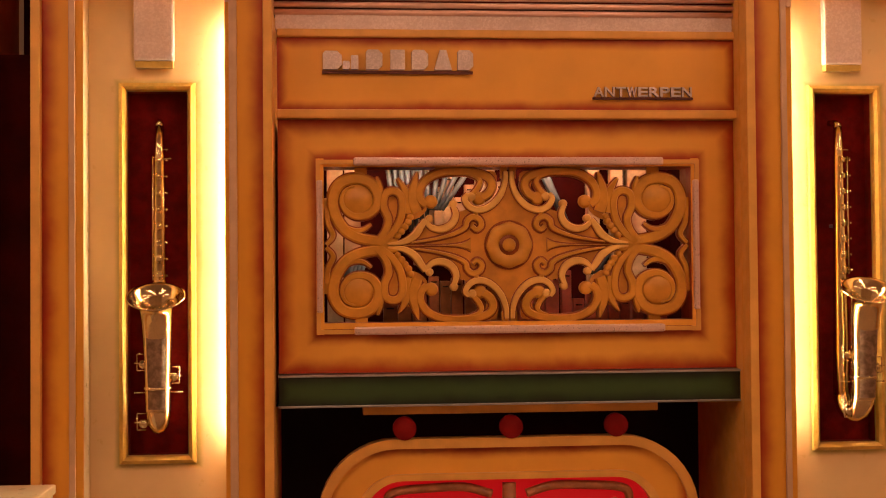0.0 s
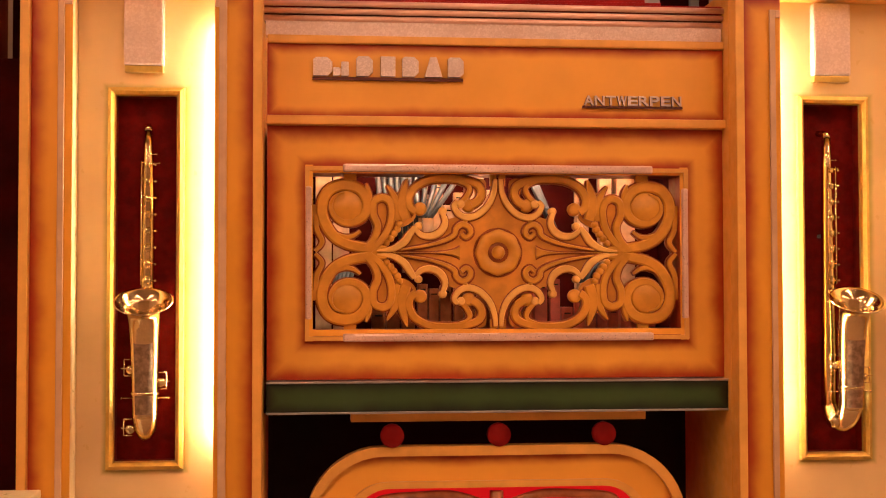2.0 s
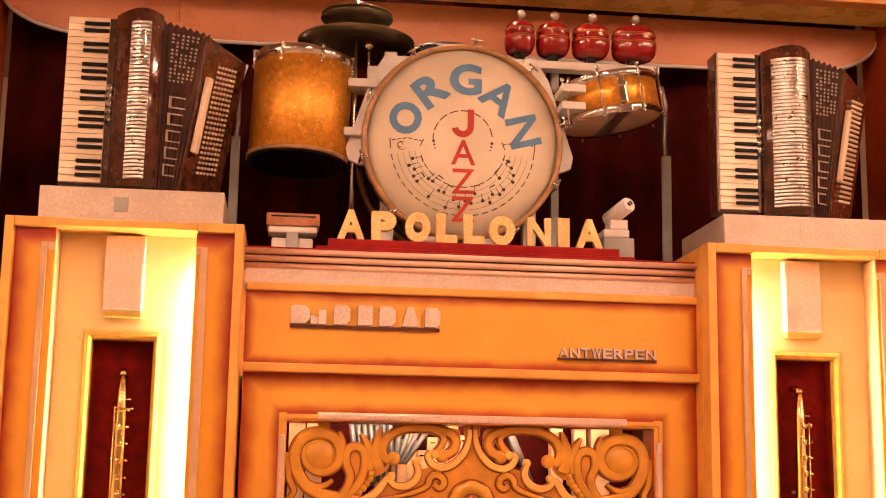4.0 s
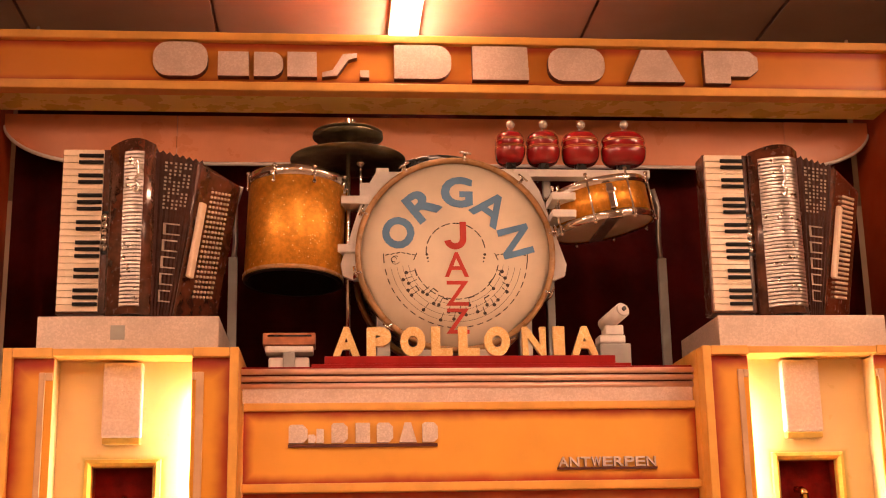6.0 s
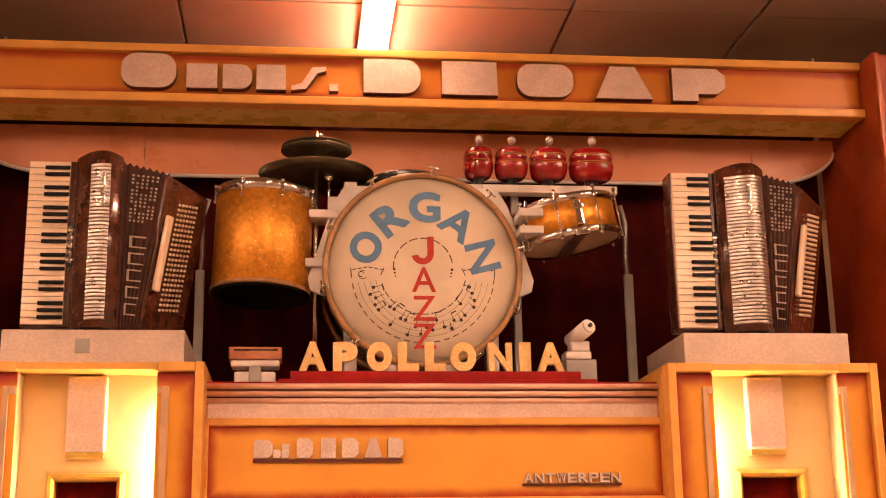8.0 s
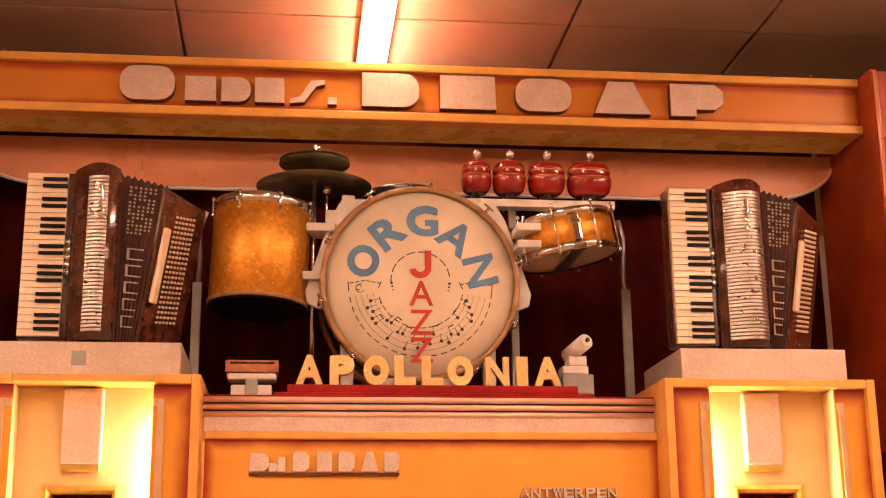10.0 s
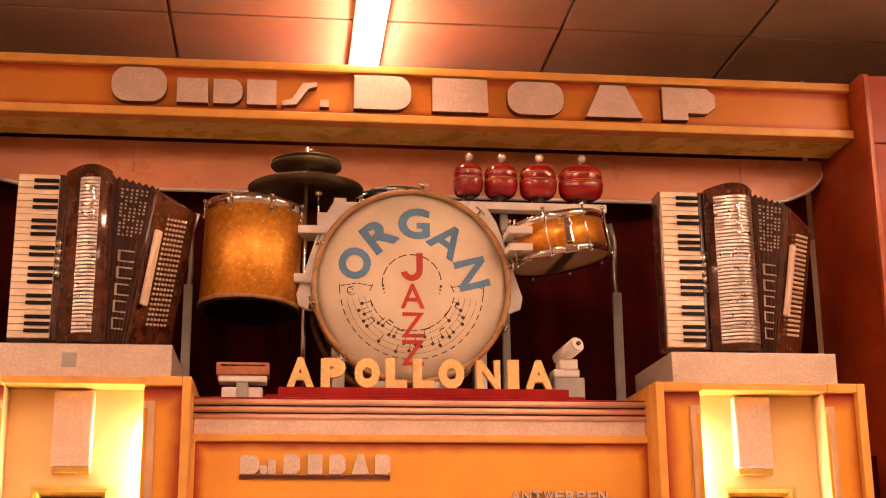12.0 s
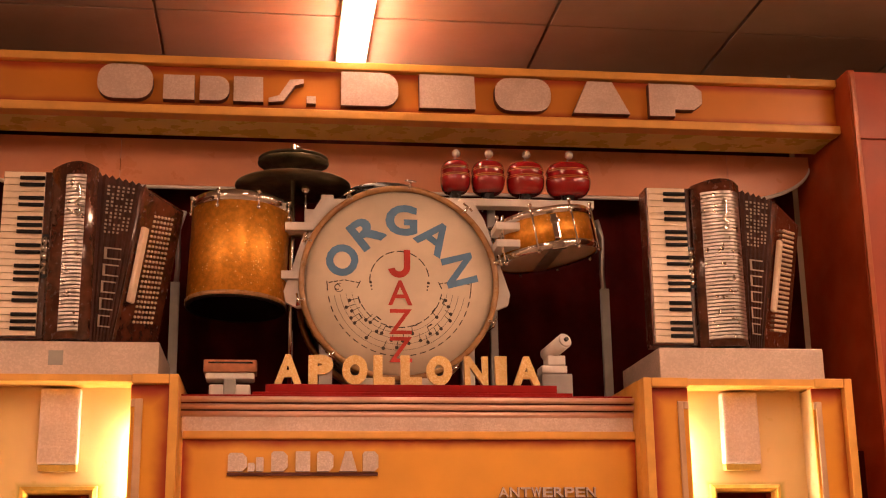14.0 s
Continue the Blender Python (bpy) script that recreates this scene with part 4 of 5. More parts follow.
case = thing("organ_case", (0, 0.7, 0), "dark red-brown lacquered case round the organ", "organ case")
bm = B()
n = 120
rows = []
for i in range(n + 1):
    x = -1.5 + 3.0 * i / n
    y = 0.72 + 0.012 * math.sin(i * 1.1) + 0.008 * math.sin(i * 0.37)
    rows.append([bm.verts.new((x, y, z)) for z in (2.0, 3.37)])
for p, q in zip(rows, rows[1:]):
    bm.faces.new((p[0], q[0], q[1], p[1])).smooth = True
part("curtain", bm, M_DARKCLOTH, case, "dark maroon curtain")
for s in (-1, 1):
    a, b = sorted((s * 1.51, s * 1.535))
    part("post_edge", box(B(), a, b, 0.2, 0.7, 0, 3.412, 0.003), M_REDPOST, case)
    a, b = sorted((s * 1.5355, s * 2.6))
    part("post_panel", box(B(), a, b, 0.215, 0.7, 0, 3.168, 0.003), M_REDPOST, case)
    part("post_panel", box(B(), a, b, 0.215, 0.7, 3.171, 3.412, 0.003), M_REDPOST, case)
    a, b = sorted((s * 1.512, s * 1.53))
    part("edge_strip", box(B(), a, b, 0.188, 0.1995, 2.1, 3.4, 0.003), M_BURNT, case)
    a, b = sorted((s * 1.2795, s * 1.51))
    part("wing_panel", box(B(), a, b, 0.35, 0.37, 0, 2.14), M_DARKCLOTH, case)
for s in (-1, 1):
    bm = B()
    tube(bm, [(s * 1.36, 0.34, 3.41), (s * 1.36, 0.34, 3.44)], 0.006, 8)
    part("pin", bm, M_STEEL, case)

beam_name = thing("beam_lettering", (0, 0.3, 3.25), "large raised pink-silver flecked lettering blocks on the beam", "lettering")


def hull(kind, x0, x1, z0, z1):
    w, h = x1 - x0, z1 - z0
    r = min(w, h) * 0.42
    def turn(cx, cz, a0):
        return [(cx + r * math.cos(radians(a0 + 18 * i)), cz + r * math.sin(radians(a0 + 18 * i))) for i in range(6)]
    right = turn(x1 - r, z0 + r, -90) + turn(x1 - r, z1 - r, 0)
    if kind == "round":
        return right + turn(x0 + r, z1 - r, 90) + turn(x0 + r, z0 + r, 180)
    if kind == "bow":
        return [(x0, z0)] + right + [(x0, z1)]
    if kind == "wedge":
        return [(x0, z0), (x1, z0), (x1 - 0.3 * w, z1), (x0 + 0.26 * w, z1)]
    if kind == "slant":
        return [(x0, z0), (x0 + 0.42 * w, z0 + 0.06 * h), (x0 + 0.75 * w, z0 + 0.72 * h), (x1, z1 - 0.18 * h), (x1, z1), (x0 + 0.6 * w, z1 - 0.04 * h), (x0 + 0.3 * w, z0 + 0.3 * h), (x0, z0 + 0.18 * h)]
    if kind == "flag":
        return [(x0, z0), (x0 + 0.48 * w, z0), (x0 + 0.48 * w, z0 + 0.22 * h), (x1 - 0.16 * w, z0 + 0.22 * h), (x1, z0 + 0.42 * h), (x1, z1 - 0.2 * h), (x1 - 0.16 * w, z1), (x0, z1)]
    return [(x0, z0), (x1, z0), (x1 - 0.02 * w, z1), (x0, z1)]


for kind, x0, x1, z0, z1 in (("round", -0.98, -0.805, 3.256, 3.374), ("block", -0.772, -0.672, 3.258, 3.342), ("bow", -0.656, -0.562, 3.258, 3.342), ("block", -0.548, -0.452, 3.258, 3.344),
                             ("slant", -0.435, -0.322, 3.258, 3.342), ("block", -0.312, -0.282, 3.258, 3.283), ("bow", -0.2, -0.012, 3.256, 3.374), ("block", 0.058, 0.245, 3.256, 3.374),
                             ("round", 0.31, 0.5, 3.256, 3.372), ("wedge", 0.575, 0.77, 3.256, 3.37), ("flag", 0.838, 1.022, 3.254, 3.37)):
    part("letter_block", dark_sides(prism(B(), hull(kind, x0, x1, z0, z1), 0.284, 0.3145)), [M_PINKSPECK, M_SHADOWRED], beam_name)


# ---- drums ----
def drum_lug(bm, m, length):
    """Tension rod with its claw."""
    a = m @ Vector((0, 0, 0))
    b = m @ Vector((0, 0, length))
    tube(bm, [a, b], 0.0035, 8)
    ball(bm, a, 0.007, n=8)
    ball(bm, b, 0.007, n=8)


DX, DZ, DY, DR = -0.024, 2.632, 0.15, 0.302
bass = thing("bass_drum", (DX, DY + 0.15, 2.33), "large bass drum with painted calfskin head and wooden hoops", "bass drum")
bm = B()
lathe(bm, [(DR - 0.012, 0.02), (DR - 0.012, 0.30), (DR - 0.03, 0.30), (DR - 0.03, 0.02)], 72, pose(DX, DY, DZ) @ Matrix.Diagonal((1, -1, 1, 1)), axis="Y")
part("shell", bm, M_BLACK, bass, "dark shell")
for y0 in (0.0, 0.29):
    bm = B()
    lathe(bm, [(DR - 0.012, -0.004), (DR - 0.008, -0.012), (DR + 0.003, -0.012), (DR + 0.006, -0.006), (DR + 0.006, 0.03), (DR - 0.012, 0.03)], 80, pose(DX, DY + y0, DZ) @ Matrix.Diagonal((1, -1, 1, 1)), axis="Y")
    part("hoop", bm, M_HOOP, bass, "varnished wooden hoop")
bm = B()
lathe(bm, [(0, 0.0), (DR * 0.5, 0.0), (DR - 0.012, 0.002), (DR - 0.012, 0.012)], 80, pose(DX, DY, DZ) @ Matrix.Diagonal((1, -1, 1, 1)), axis="Y")
head = part("drumhead", bm, M_LEATHERWHITE, bass, "cream calfskin drumhead")
for k in range(10):
    a = radians(12 + 36 * k)
    bm = B()
    p = [(DX + (DR + d) * math.cos(a), DY + y, DZ + (DR + d) * math.sin(a)) for d, y in ((-0.006, -0.016), (0.014, -0.02), (0.016, 0.05), (0.012, 0.12))]
    tube(bm, p[1:], 0.004, 8)
    tube(bm, [p[0], p[1]], 0.0045, 8)
    t_ = Vector((-math.sin(a), 0, math.cos(a))) * 0.018
    tube(bm, [Vector(p[1]) - t_ + Vector((0, -0.012, 0)), Vector(p[1]) + Vector((0, -0.014, 0)), Vector(p[1]) + t_ + Vector((0, -0.012, 0))], 0.0035, 8)
    part("tension_claw", bm, M_CHROME, bass, "chrome tension claw")


def on_head(ch, height, width, cx, cz, turn, mat, fat=0.0):
    """A flat painted letter on the drumhead, centred at (cx, cz) from the head's middle."""
    bm, w = letter_mesh(ch, height, 0.0012)
    if fat:
        fatten(bm, fat)
    xs = [v.co.x for v in bm.verts]
    zs = [v.co.z for v in bm.verts]
    m = Matrix.Translation((DX + cx, DY - 0.0012, DZ + cz)) @ Matrix.Rotation(radians(turn), 4, "Y")
    for v in bm.verts:
        q = Vector(((v.co.x - min(xs)) / (max(xs) - min(xs)) * width - width / 2, v.co.y, (v.co.z - min(zs)) / (max(zs) - min(zs)) * height - height / 2))
        v.co = m @ q
    part("painted_letter", bm, mat, head)


for ch, lx, lz, turn, wd in (("O", -0.176, 0.066, -62, 0.1), ("R", -0.102, 0.158, -38, 0.09), ("G", 0.007, 0.197, 1, 0.1), ("A", 0.112, 0.146, 37, 0.106), ("N", 0.186, 0.04, 76, 0.096)):
    on_head(ch, 0.099, wd, lx, lz, turn, M_BLUE, 0.0062)
for ch, cz, wd in (("A", -0.034, 0.074), ("Z", -0.124, 0.07), ("Z", -0.210, 0.07)):
    on_head(ch, 0.078, wd, 0.002, cz, 0, M_RED, 0.0015)


def flat_arc(bm, r, a0, a1, w, cx=0.0, cz=0.0, n=10, lift=0.0):
    """Thin inked arc on the drumhead; angles in degrees from the right, upward."""
    v = []
    for i in range(n + 1):
        a = radians(a0 + (a1 - a0) * i / n)
        v.append([bm.verts.new((DX + cx + (r + d) * math.cos(a), DY - 0.0008 - lift, DZ + cz + (r + d) * math.sin(a))) for d in (-w / 2, w / 2)])
    fs = [bm.faces.new((p[0], p[1], q[1], q[0])) for p, q in zip(v, v[1:])]
    return bm


def flat_bar(bm, x0, z0, x1, z1, w):
    d = Vector((x1 - x0, 0, z1 - z0))
    nrm = Vector((-d.z, 0, d.x)).normalized() * w / 2
    o = Vector((DX, DY - 0.0009, DZ))
    vs = [bm.verts.new(o + Vector((x, 0, z)) + k * nrm) for x, z, k in ((x0, z0, 1), (x0, z0, -1), (x1, z1, -1), (x1, z1, 1))]
    bm.faces.new(vs)


bm = B()
flat_arc(bm, 0.0245, -168, 0, 0.02, -0.001, 0.048, 16)
flat_bar(bm, 0.0235, 0.048, 0.0235, 0.102, 0.02)
bm.normal_update()
for f in bm.faces:
    if f.normal.y > 0:
        f.normal_flip()
part("painted_letter", bm, M_RED, head)

bm = B()
for a in range(8, 172, 23):
    flat_arc(bm, 0.091, a, a + 18, 0.0035, cz=0.006)
for a in range(188, 352, 8):
    flat_arc(bm, 0.22, a + 2, a + 7, 0.003, cz=-0.01, n=4)
for a in range(196, 344, 12):
    flat_arc(bm, 0.132, a, a + 9, 0.003, cz=-0.01, n=4)
for k in range(4):
    flat_arc(bm, 0.148 + 0.018 * k, 190, 350, 0.001, cz=-0.01, n=40)
for s in (-1, 1):
    for k in range(3):
        flat_arc(bm, 0.0022 - 0.0005 * k, 0, 360, 0.0044 - 0.001 * k, s * (0.089 - 0.002 * k), -0.002 - 0.011 * k, 10)
    for k in range(6):
        flat_bar(bm, s * (0.122 + 0.0165 * k), 0.004 - 0.003 * abs(k - 3), s * (0.134 + 0.0165 * k), 0.004 - 0.003 * abs(k - 2), 0.003)
    flat_bar(bm, s * 0.12, 0.002, s * 0.13, -0.02, 0.003)
    flat_bar(bm, s * 0.222, 0.0, s * 0.22, -0.03, 0.003)
nr = random.Random(3)
for k in range(26):
    a = 198 + 144 * k / 25
    r = 0.147 + 0.056 * nr.random()
    x, z = r * math.cos(radians(a)), -0.01 + r * math.sin(radians(a))
    flat_arc(bm, 0.0028, 0, 360, 0.0056, x, z, 10, 0.0002)
    h = radians(a + 180)
    tip = (x + 0.024 * math.cos(h) + 0.004, z + 0.024 * math.sin(h))
    flat_bar(bm, x, z, *tip, 0.002)
    if k % 3 == 0:
        flat_bar(bm, *tip, tip[0] + 0.018 * math.sin(h), tip[1] - 0.018 * math.cos(h), 0.004)
flat_arc(bm, 0.008, 0, 300, 0.0025, -0.19, -0.018, 14)
flat_arc(bm, 0.013, 60, 330, 0.002, -0.185, -0.02, 14)
for f in bm.faces:
    if f.normal.y > 0:
        f.normal_flip()
part("painted_music", bm, M_INK, head, "black painted notes on a curved stave")

# boards that hold the drum
for s in (-1, 1):
    bt = thing("drum_bracket", (DX + s * 0.33, 0.25, 2.5), "grey-white wooden drum bracket board", "bracket", "drum brackets")
    pts = [(DX + s * x, z) for x, z in ((0.15, 2.91), (0.24, 2.91), (0.275, 2.85), (0.352, 2.61), (0.345, 2.575), (0.31, 2.56), (0.15, 2.56))]
    part("board", prism(B(), pts, 0.2, 0.222), M_WHITEWOOD, bt)
    part("upright", box(B(), DX + s * 0.22 - 0.02, DX + s * 0.22 + 0.02, 0.2225, 0.27, 2.262, 2.93, 0.003), M_WHITEWOOD, bt)
for x in (-0.09, 0.085):
    part("foot_block", box(B(), DX + x - 0.03, DX + x + 0.03, 0.13, 0.2, 2.2622, 2.332, 0.004), M_WHITEWOOD, bass, "white painted foot block")

# floor tom
tom = thing("tom_drum", (-0.52, 0.25, 2.57), "deep tom drum in gold sparkle finish with chrome hoop", "tom drum")
TX0, TY0, TR = -0.522, 0.25, 0.152
tilt = pose(TX0, TY0, 2.565, -3, 2, 0)
bm = B()
lathe(bm, [(TR - 0.006, 0.0), (TR, 0.004), (TR, 0.315), (TR - 0.006, 0.32)], 56, tilt)
part("shell", bm, M_SPARKLE, tom)
bm = B()
lathe(bm, [(TR, 0.300), (TR + 0.006, 0.300), (TR + 0.006, 0.328), (TR + 0.002, 0.334), (TR - 0.01, 0.334), (TR - 0.01, 0.32)], 56, tilt)
part("hoop", bm, M_CHROME, tom, "chrome hoop")
bm = B()
lathe(bm, [(TR - 0.012, 0.321), (TR * 0.5, 0.322), (0, 0.322)], 48, tilt)
part("drumhead", bm, M_LEATHERWHITE, tom)
bm = B()
lathe(bm, [(0, 0.1), (TR - 0.012, 0.09), (TR - 0.012, -0.003), (TR + 0.002, -0.004), (TR + 0.002, 0.003), (TR, 0.004)], 48, tilt)
part("bottom_rim", bm, M_EBONY, tom, "dark open bottom rim")
bm = B()
lathe(bm, [(TR, 0.002), (TR + 0.004, 0.002), (TR + 0.004, 0.014), (TR, 0.016)], 56, tilt)
part("hoop", bm, M_HOOP, tom, "brown lower hoop")
for k in range(8):
    a = radians(20 + 45 * k)
    bm = B()
    m = tilt @ Matrix.Translation(((TR + 0.01) * math.cos(a), (TR + 0.01) * math.sin(a), 0.280))
    drum_lug(bm, m, 0.05)
    part("tension_rod", bm, M_CHROME, tom, "chrome tension rod")

# cymbals on one stand
hat = thing("cymbal_stand", (-0.352, 0.25, 2.262), "dark bronze pair of cymbals on a chrome stand", "cymbals")
bm = B()
tube(bm, [(-0.352, 0.25, 2.262), (-0.352, 0.25, 2.7), (-0.352, 0.25, 3.10)], 0.008, 12)
part("rod", bm, M_CHROME, hat)


def cymbal(bm, r, z, up, m):
    s = 1 if up else -1
    lathe(bm, [(0, z + s * 0.026), (r * 0.16, z + s * 0.024), (r * 0.26, z + s * 0.012), (r * 0.6, z + s * 0.006), (r, z), (r, z - s * 0.002), (r * 0.6, z + s * 0.004), (r * 0.26, z + s * 0.009), (0, z + s * 0.02)], 48, m)


hm = pose(-0.352, 0.25, 0, 0, 0, 0)
for r, z, up in ((0.183, 2.962, True), (0.113, 3.037, False), (0.111, 3.051, True)):
    bm = B()
    cymbal(bm, r, z, up, hm)
    part("cymbal", bm, M_BRONZE, hat)
bm = B()
lathe(bm, [(0, 3.077), (0.012, 3.077), (0.012, 3.087), (0.006, 3.089), (0.006, 3.103), (0, 3.105)], 16, hm)
tube(bm, [(-0.36, 0.25, 3.093), (-0.33, 0.25, 3.095)], 0.004, 8)
part("wing_nut", bm, M_CHROME, hat)
bm = B()
tube(bm, [(-0.31, 0.3, 2.8), (-0.312, 0.23, 2.93)], 0.004, 8)
ball(bm, (-0.313, 0.22, 2.945), 0.014, n=14)
part("beater", bm, M_CHROME, hat, "chrome ball beater")
rear = thing("rear_cymbal", (-0.04, 0.42, 2.95), "black domed cymbal behind the bass drum", "cymbal")
bm = B()
lathe(bm, [(0, 3.016), (0.06, 3.012), (0.12, 3.0), (0.16, 2.975), (0.155, 2.955), (0, 2.955)], 40, pose(-0.05, 0.42, 0))
part("dome", bm, M_BLACK, rear)
bm = B()
tube(bm, [(-0.05, 0.42, 2.262), (-0.05, 0.42, 2.96)], 0.01, 10)
part("stem", bm, M_STEEL, rear)

# clamps between tom, stand and drum
for x0, x1, z, y in ((-0.375, -0.285, 2.80, 0.2), (-0.385, -0.3, 2.645, 0.2)):
    c = thing("clamp_block", (x0, y, z), "grey-white wooden clamp block", "clamp", "drum clamps")
    part("body", box(B(), x0, x1, y - 0.02, y + 0.08, z, z + 0.026, 0.003), M_WHITEWOOD, c)
c = thing("clamp_block", (-0.29, 0.2, 2.8), "upright grey-white wooden clamp block", "clamp", "drum clamps")
part("body", box(B(), -0.315, -0.285, 0.22, 0.26, 2.78, 2.88, 0.003), M_WHITEWOOD, c)

# temple blocks
rail = thing("temple_block_rail", (0.37, 0.3, 2.93), "white rail that carries the temple blocks", "rail")
part("bar", box(B(), 0.1, 0.63, 0.28, 0.33, 2.922, 2.948, 0.003), M_WHITEWOOD, rail)
part("post", box(B(), 0.285, 0.31, 0.331, 0.355, 2.262, 2.93, 0.003), M_GREYPAINT, rail)


def temple_block(x, w, h):
    z = 3.022
    t = thing("temple_block", (x, 0.3, 2.948), "glossy red temple block with gold lines", "temple block", "temple blocks")
    m = Matrix.Translation((x, 0.3, z))
    bm = B()
    n = 40
    rows = []
    K = 20
    for k in range(K + 1):
        ph = -math.pi / 2 + math.pi * k / K
        sz = math.copysign(abs(math.sin(ph)) ** 0.8, ph)
        rr = abs(math.cos(ph)) ** 0.42
        groove = 1 - 0.13 * math.exp(-((sz - 0.18) / 0.07) ** 2)
        ring = []
        for i in range(n):
            a = 2 * math.pi * i / n
            ring.append(bm.verts.new(m @ Vector((w / 2 * rr * groove * math.copysign(abs(math.cos(a)) ** 0.8, math.cos(a)), 0.06 * rr * groove * math.copysign(abs(math.sin(a)) ** 0.9, math.sin(a)), h / 2 * sz))))
        rows.append(ring)
    for a, b in zip(rows, rows[1:]):
        for i in range(n):
            bm.faces.new((a[i], a[(i + 1) % n], b[(i + 1) % n], b[i])).smooth = True
    bmesh.ops.remove_doubles(bm, verts=bm.verts, dist=1e-5)
    bmesh.ops.recalc_face_normals(bm, faces=bm.faces)
    part("body", bm, M_REDGLOSS, t)
    for dz in (-0.1, 0.0, 0.36, 0.46):
        bm = B()
        s_ = math.asin(min(1, abs(dz) ** (1 / 0.8))) if dz else 0
        rr = abs(math.cos(s_)) ** 0.42
        pts = []
        for i in range(21):
            a = math.pi + math.pi * (0.12 + 0.76 * i / 20)
            pts.append(m @ Vector((w / 2 * rr * 1.0 * math.copysign(abs(math.cos(a)) ** 0.8, math.cos(a)), 0.0605 * rr * math.sin(a), h / 2 * dz)))
        tube(bm, pts, 0.0011, 6)
        part("gold_line", bm, M_GOLDLINE, t)
    bm = B()
    ball(bm, (x, 0.27, z + h / 2 + 0.02), 0.014, n=18)
    tube(bm, [(x - 0.004, 0.275, z + h / 2 + 0.006), (x - 0.008, 0.35, z + h / 2 - 0.03), (x - 0.008, 0.375, 2.93)], 0.003, 8)
    part("beater", bm, M_BALL, t, "silver ball beater on a wire")
    # support kept black so its colour gives the shadow under the block
    part("foot", box(B(), x - 0.015, x + 0.015, 0.28, 0.32, 2.9485, 2.97), M_BLACK, t)


for x, w, h in ((0.175, 0.098, 0.106), (0.283, 0.111, 0.108), (0.407, 0.125, 0.11), (0.55, 0.15, 0.114)):
    temple_block(x, w, h)

# snare
sm = pose(0.458, 0.22, 2.733, 0, -10, 0)
SR = 0.155
snare = thing("snare_drum", (0.458, 0.22, 2.7), "tilted snare drum in gold sparkle with chrome hoops", "snare drum")
bm = B()
lathe(bm, [(SR - 0.005, 0.0), (SR, 0.0), (SR, 0.125), (SR - 0.005, 0.125)], 56, sm)
part("shell", bm, M_SPARKLE, snare)
for z in (-0.004, 0.106):
    bm = B()
    lathe(bm, [(SR, z), (SR + 0.006, z), (SR + 0.007, z + 0.02), (SR + 0.004, z + 0.024), (SR, z + 0.022)], 56, sm)
    part("hoop", bm, M_CHROME, snare, "chrome hoop")
bm = B()
lathe(bm, [(SR, 0.002), (SR * 0.5, 0.004), (0, 0.004)], 48, sm)
part("lower_head", bm, M_LEATHERWHITE, snare)
bm = B()
lathe(bm, [(SR, 0.122), (SR * 0.5, 0.12), (0, 0.12)], 48, sm)
part("upper_head", bm, M_LEATHERWHITE, snare)
part("snare_strip", box(B(), -0.022, 0.022, -SR + 0.004, SR - 0.004, -0.004, 0.001, 0.001, sm), M_STEEL, snare, "dark snare wires across the lower head")
for k in range(8):
    a = radians(-112 + 45 * k)
    bm = B()
    drum_lug(bm, sm @ Matrix.Translation(((SR + 0.01) * math.cos(a), (SR + 0.01) * math.sin(a), -0.008)), 0.15)
    part("tension_rod", bm, M_CHROME, snare, "chrome tension rod")
bm = B()
box(bm, -0.011, 0.011, -SR - 0.02, -SR - 0.002, 0.02, 0.1, 0.004, sm)
box(bm, -0.015, 0.015, -SR - 0.026, -SR - 0.01, 0.07, 0.085, 0.003, sm)
box(bm, -0.022, 0.022, -SR - 0.018, -SR - 0.004, -0.012, 0.006, 0.003, sm)
part("strainer", bm, M_CHROME, snare, "chrome snare strainer")
for z in (2.79, 2.735):
    c = thing("clamp_block", (0.31, 0.2, z), "grey-white wooden clamp block", "clamp", "drum clamps")
    part("body", box(B(), 0.27, 0.345, 0.09, 0.2, z, z + 0.024, 0.003), M_WHITEWOOD, c)
    part("bolt", tube(B(), [(0.292, 0.1, z - 0.02), (0.292, 0.1, z + 0.046)], 0.005, 8), M_CHROME, c)

# upright stands at both sides
for s, x in ((-1, -0.715), (1, 0.672)):
    st = thing("upright_stand", (x, 0.36, 2.262), "grey painted steel upright on the shelf", "stand", "upright stands")
    part("lower_post", box(B(), x - 0.014, x + 0.014, 0.35, 0.37, 2.2625, 2.67, 0.002), M_GREYPAINT, st)
    bm = B()
    tube(bm, [(x, 0.36, 2.64), (x - s * 0.006, 0.36, 2.72), (x - s * 0.004, 0.35, 2.84), (x - s * 0.022, 0.34, 2.9)], 0.0085, 10)
    part("bent_rod", bm, M_STEEL, st)

# wood block unit
wb = thing("wood_block", (-0.525, 0.12, 2.262), "red-brown wood block on a white bracket", "wood block")
part("block", box(B(), -0.604, -0.45, 0.08, 0.17, 2.338, 2.375, 0.004), M_BROWNWOOD, wb)
part("slot", box(B(), -0.59, -0.462, 0.0785, 0.0795, 2.363, 2.368), M_BLACK, wb)
part("tray", box(B(), -0.598, -0.456, 0.085, 0.165, 2.318, 2.3375, 0.006), M_WHITEWOOD, wb)
part("stem", box(B(), -0.545, -0.51, 0.08, 0.16, 2.2625, 2.3175, 0.003), M_GREYPAINT, wb)
for x in (-0.565, -0.49):
    part("foot", box(B(), x - 0.022, x + 0.022, 0.085, 0.16, 2.2625, 2.303, 0.006), M_WHITEWOOD, wb)

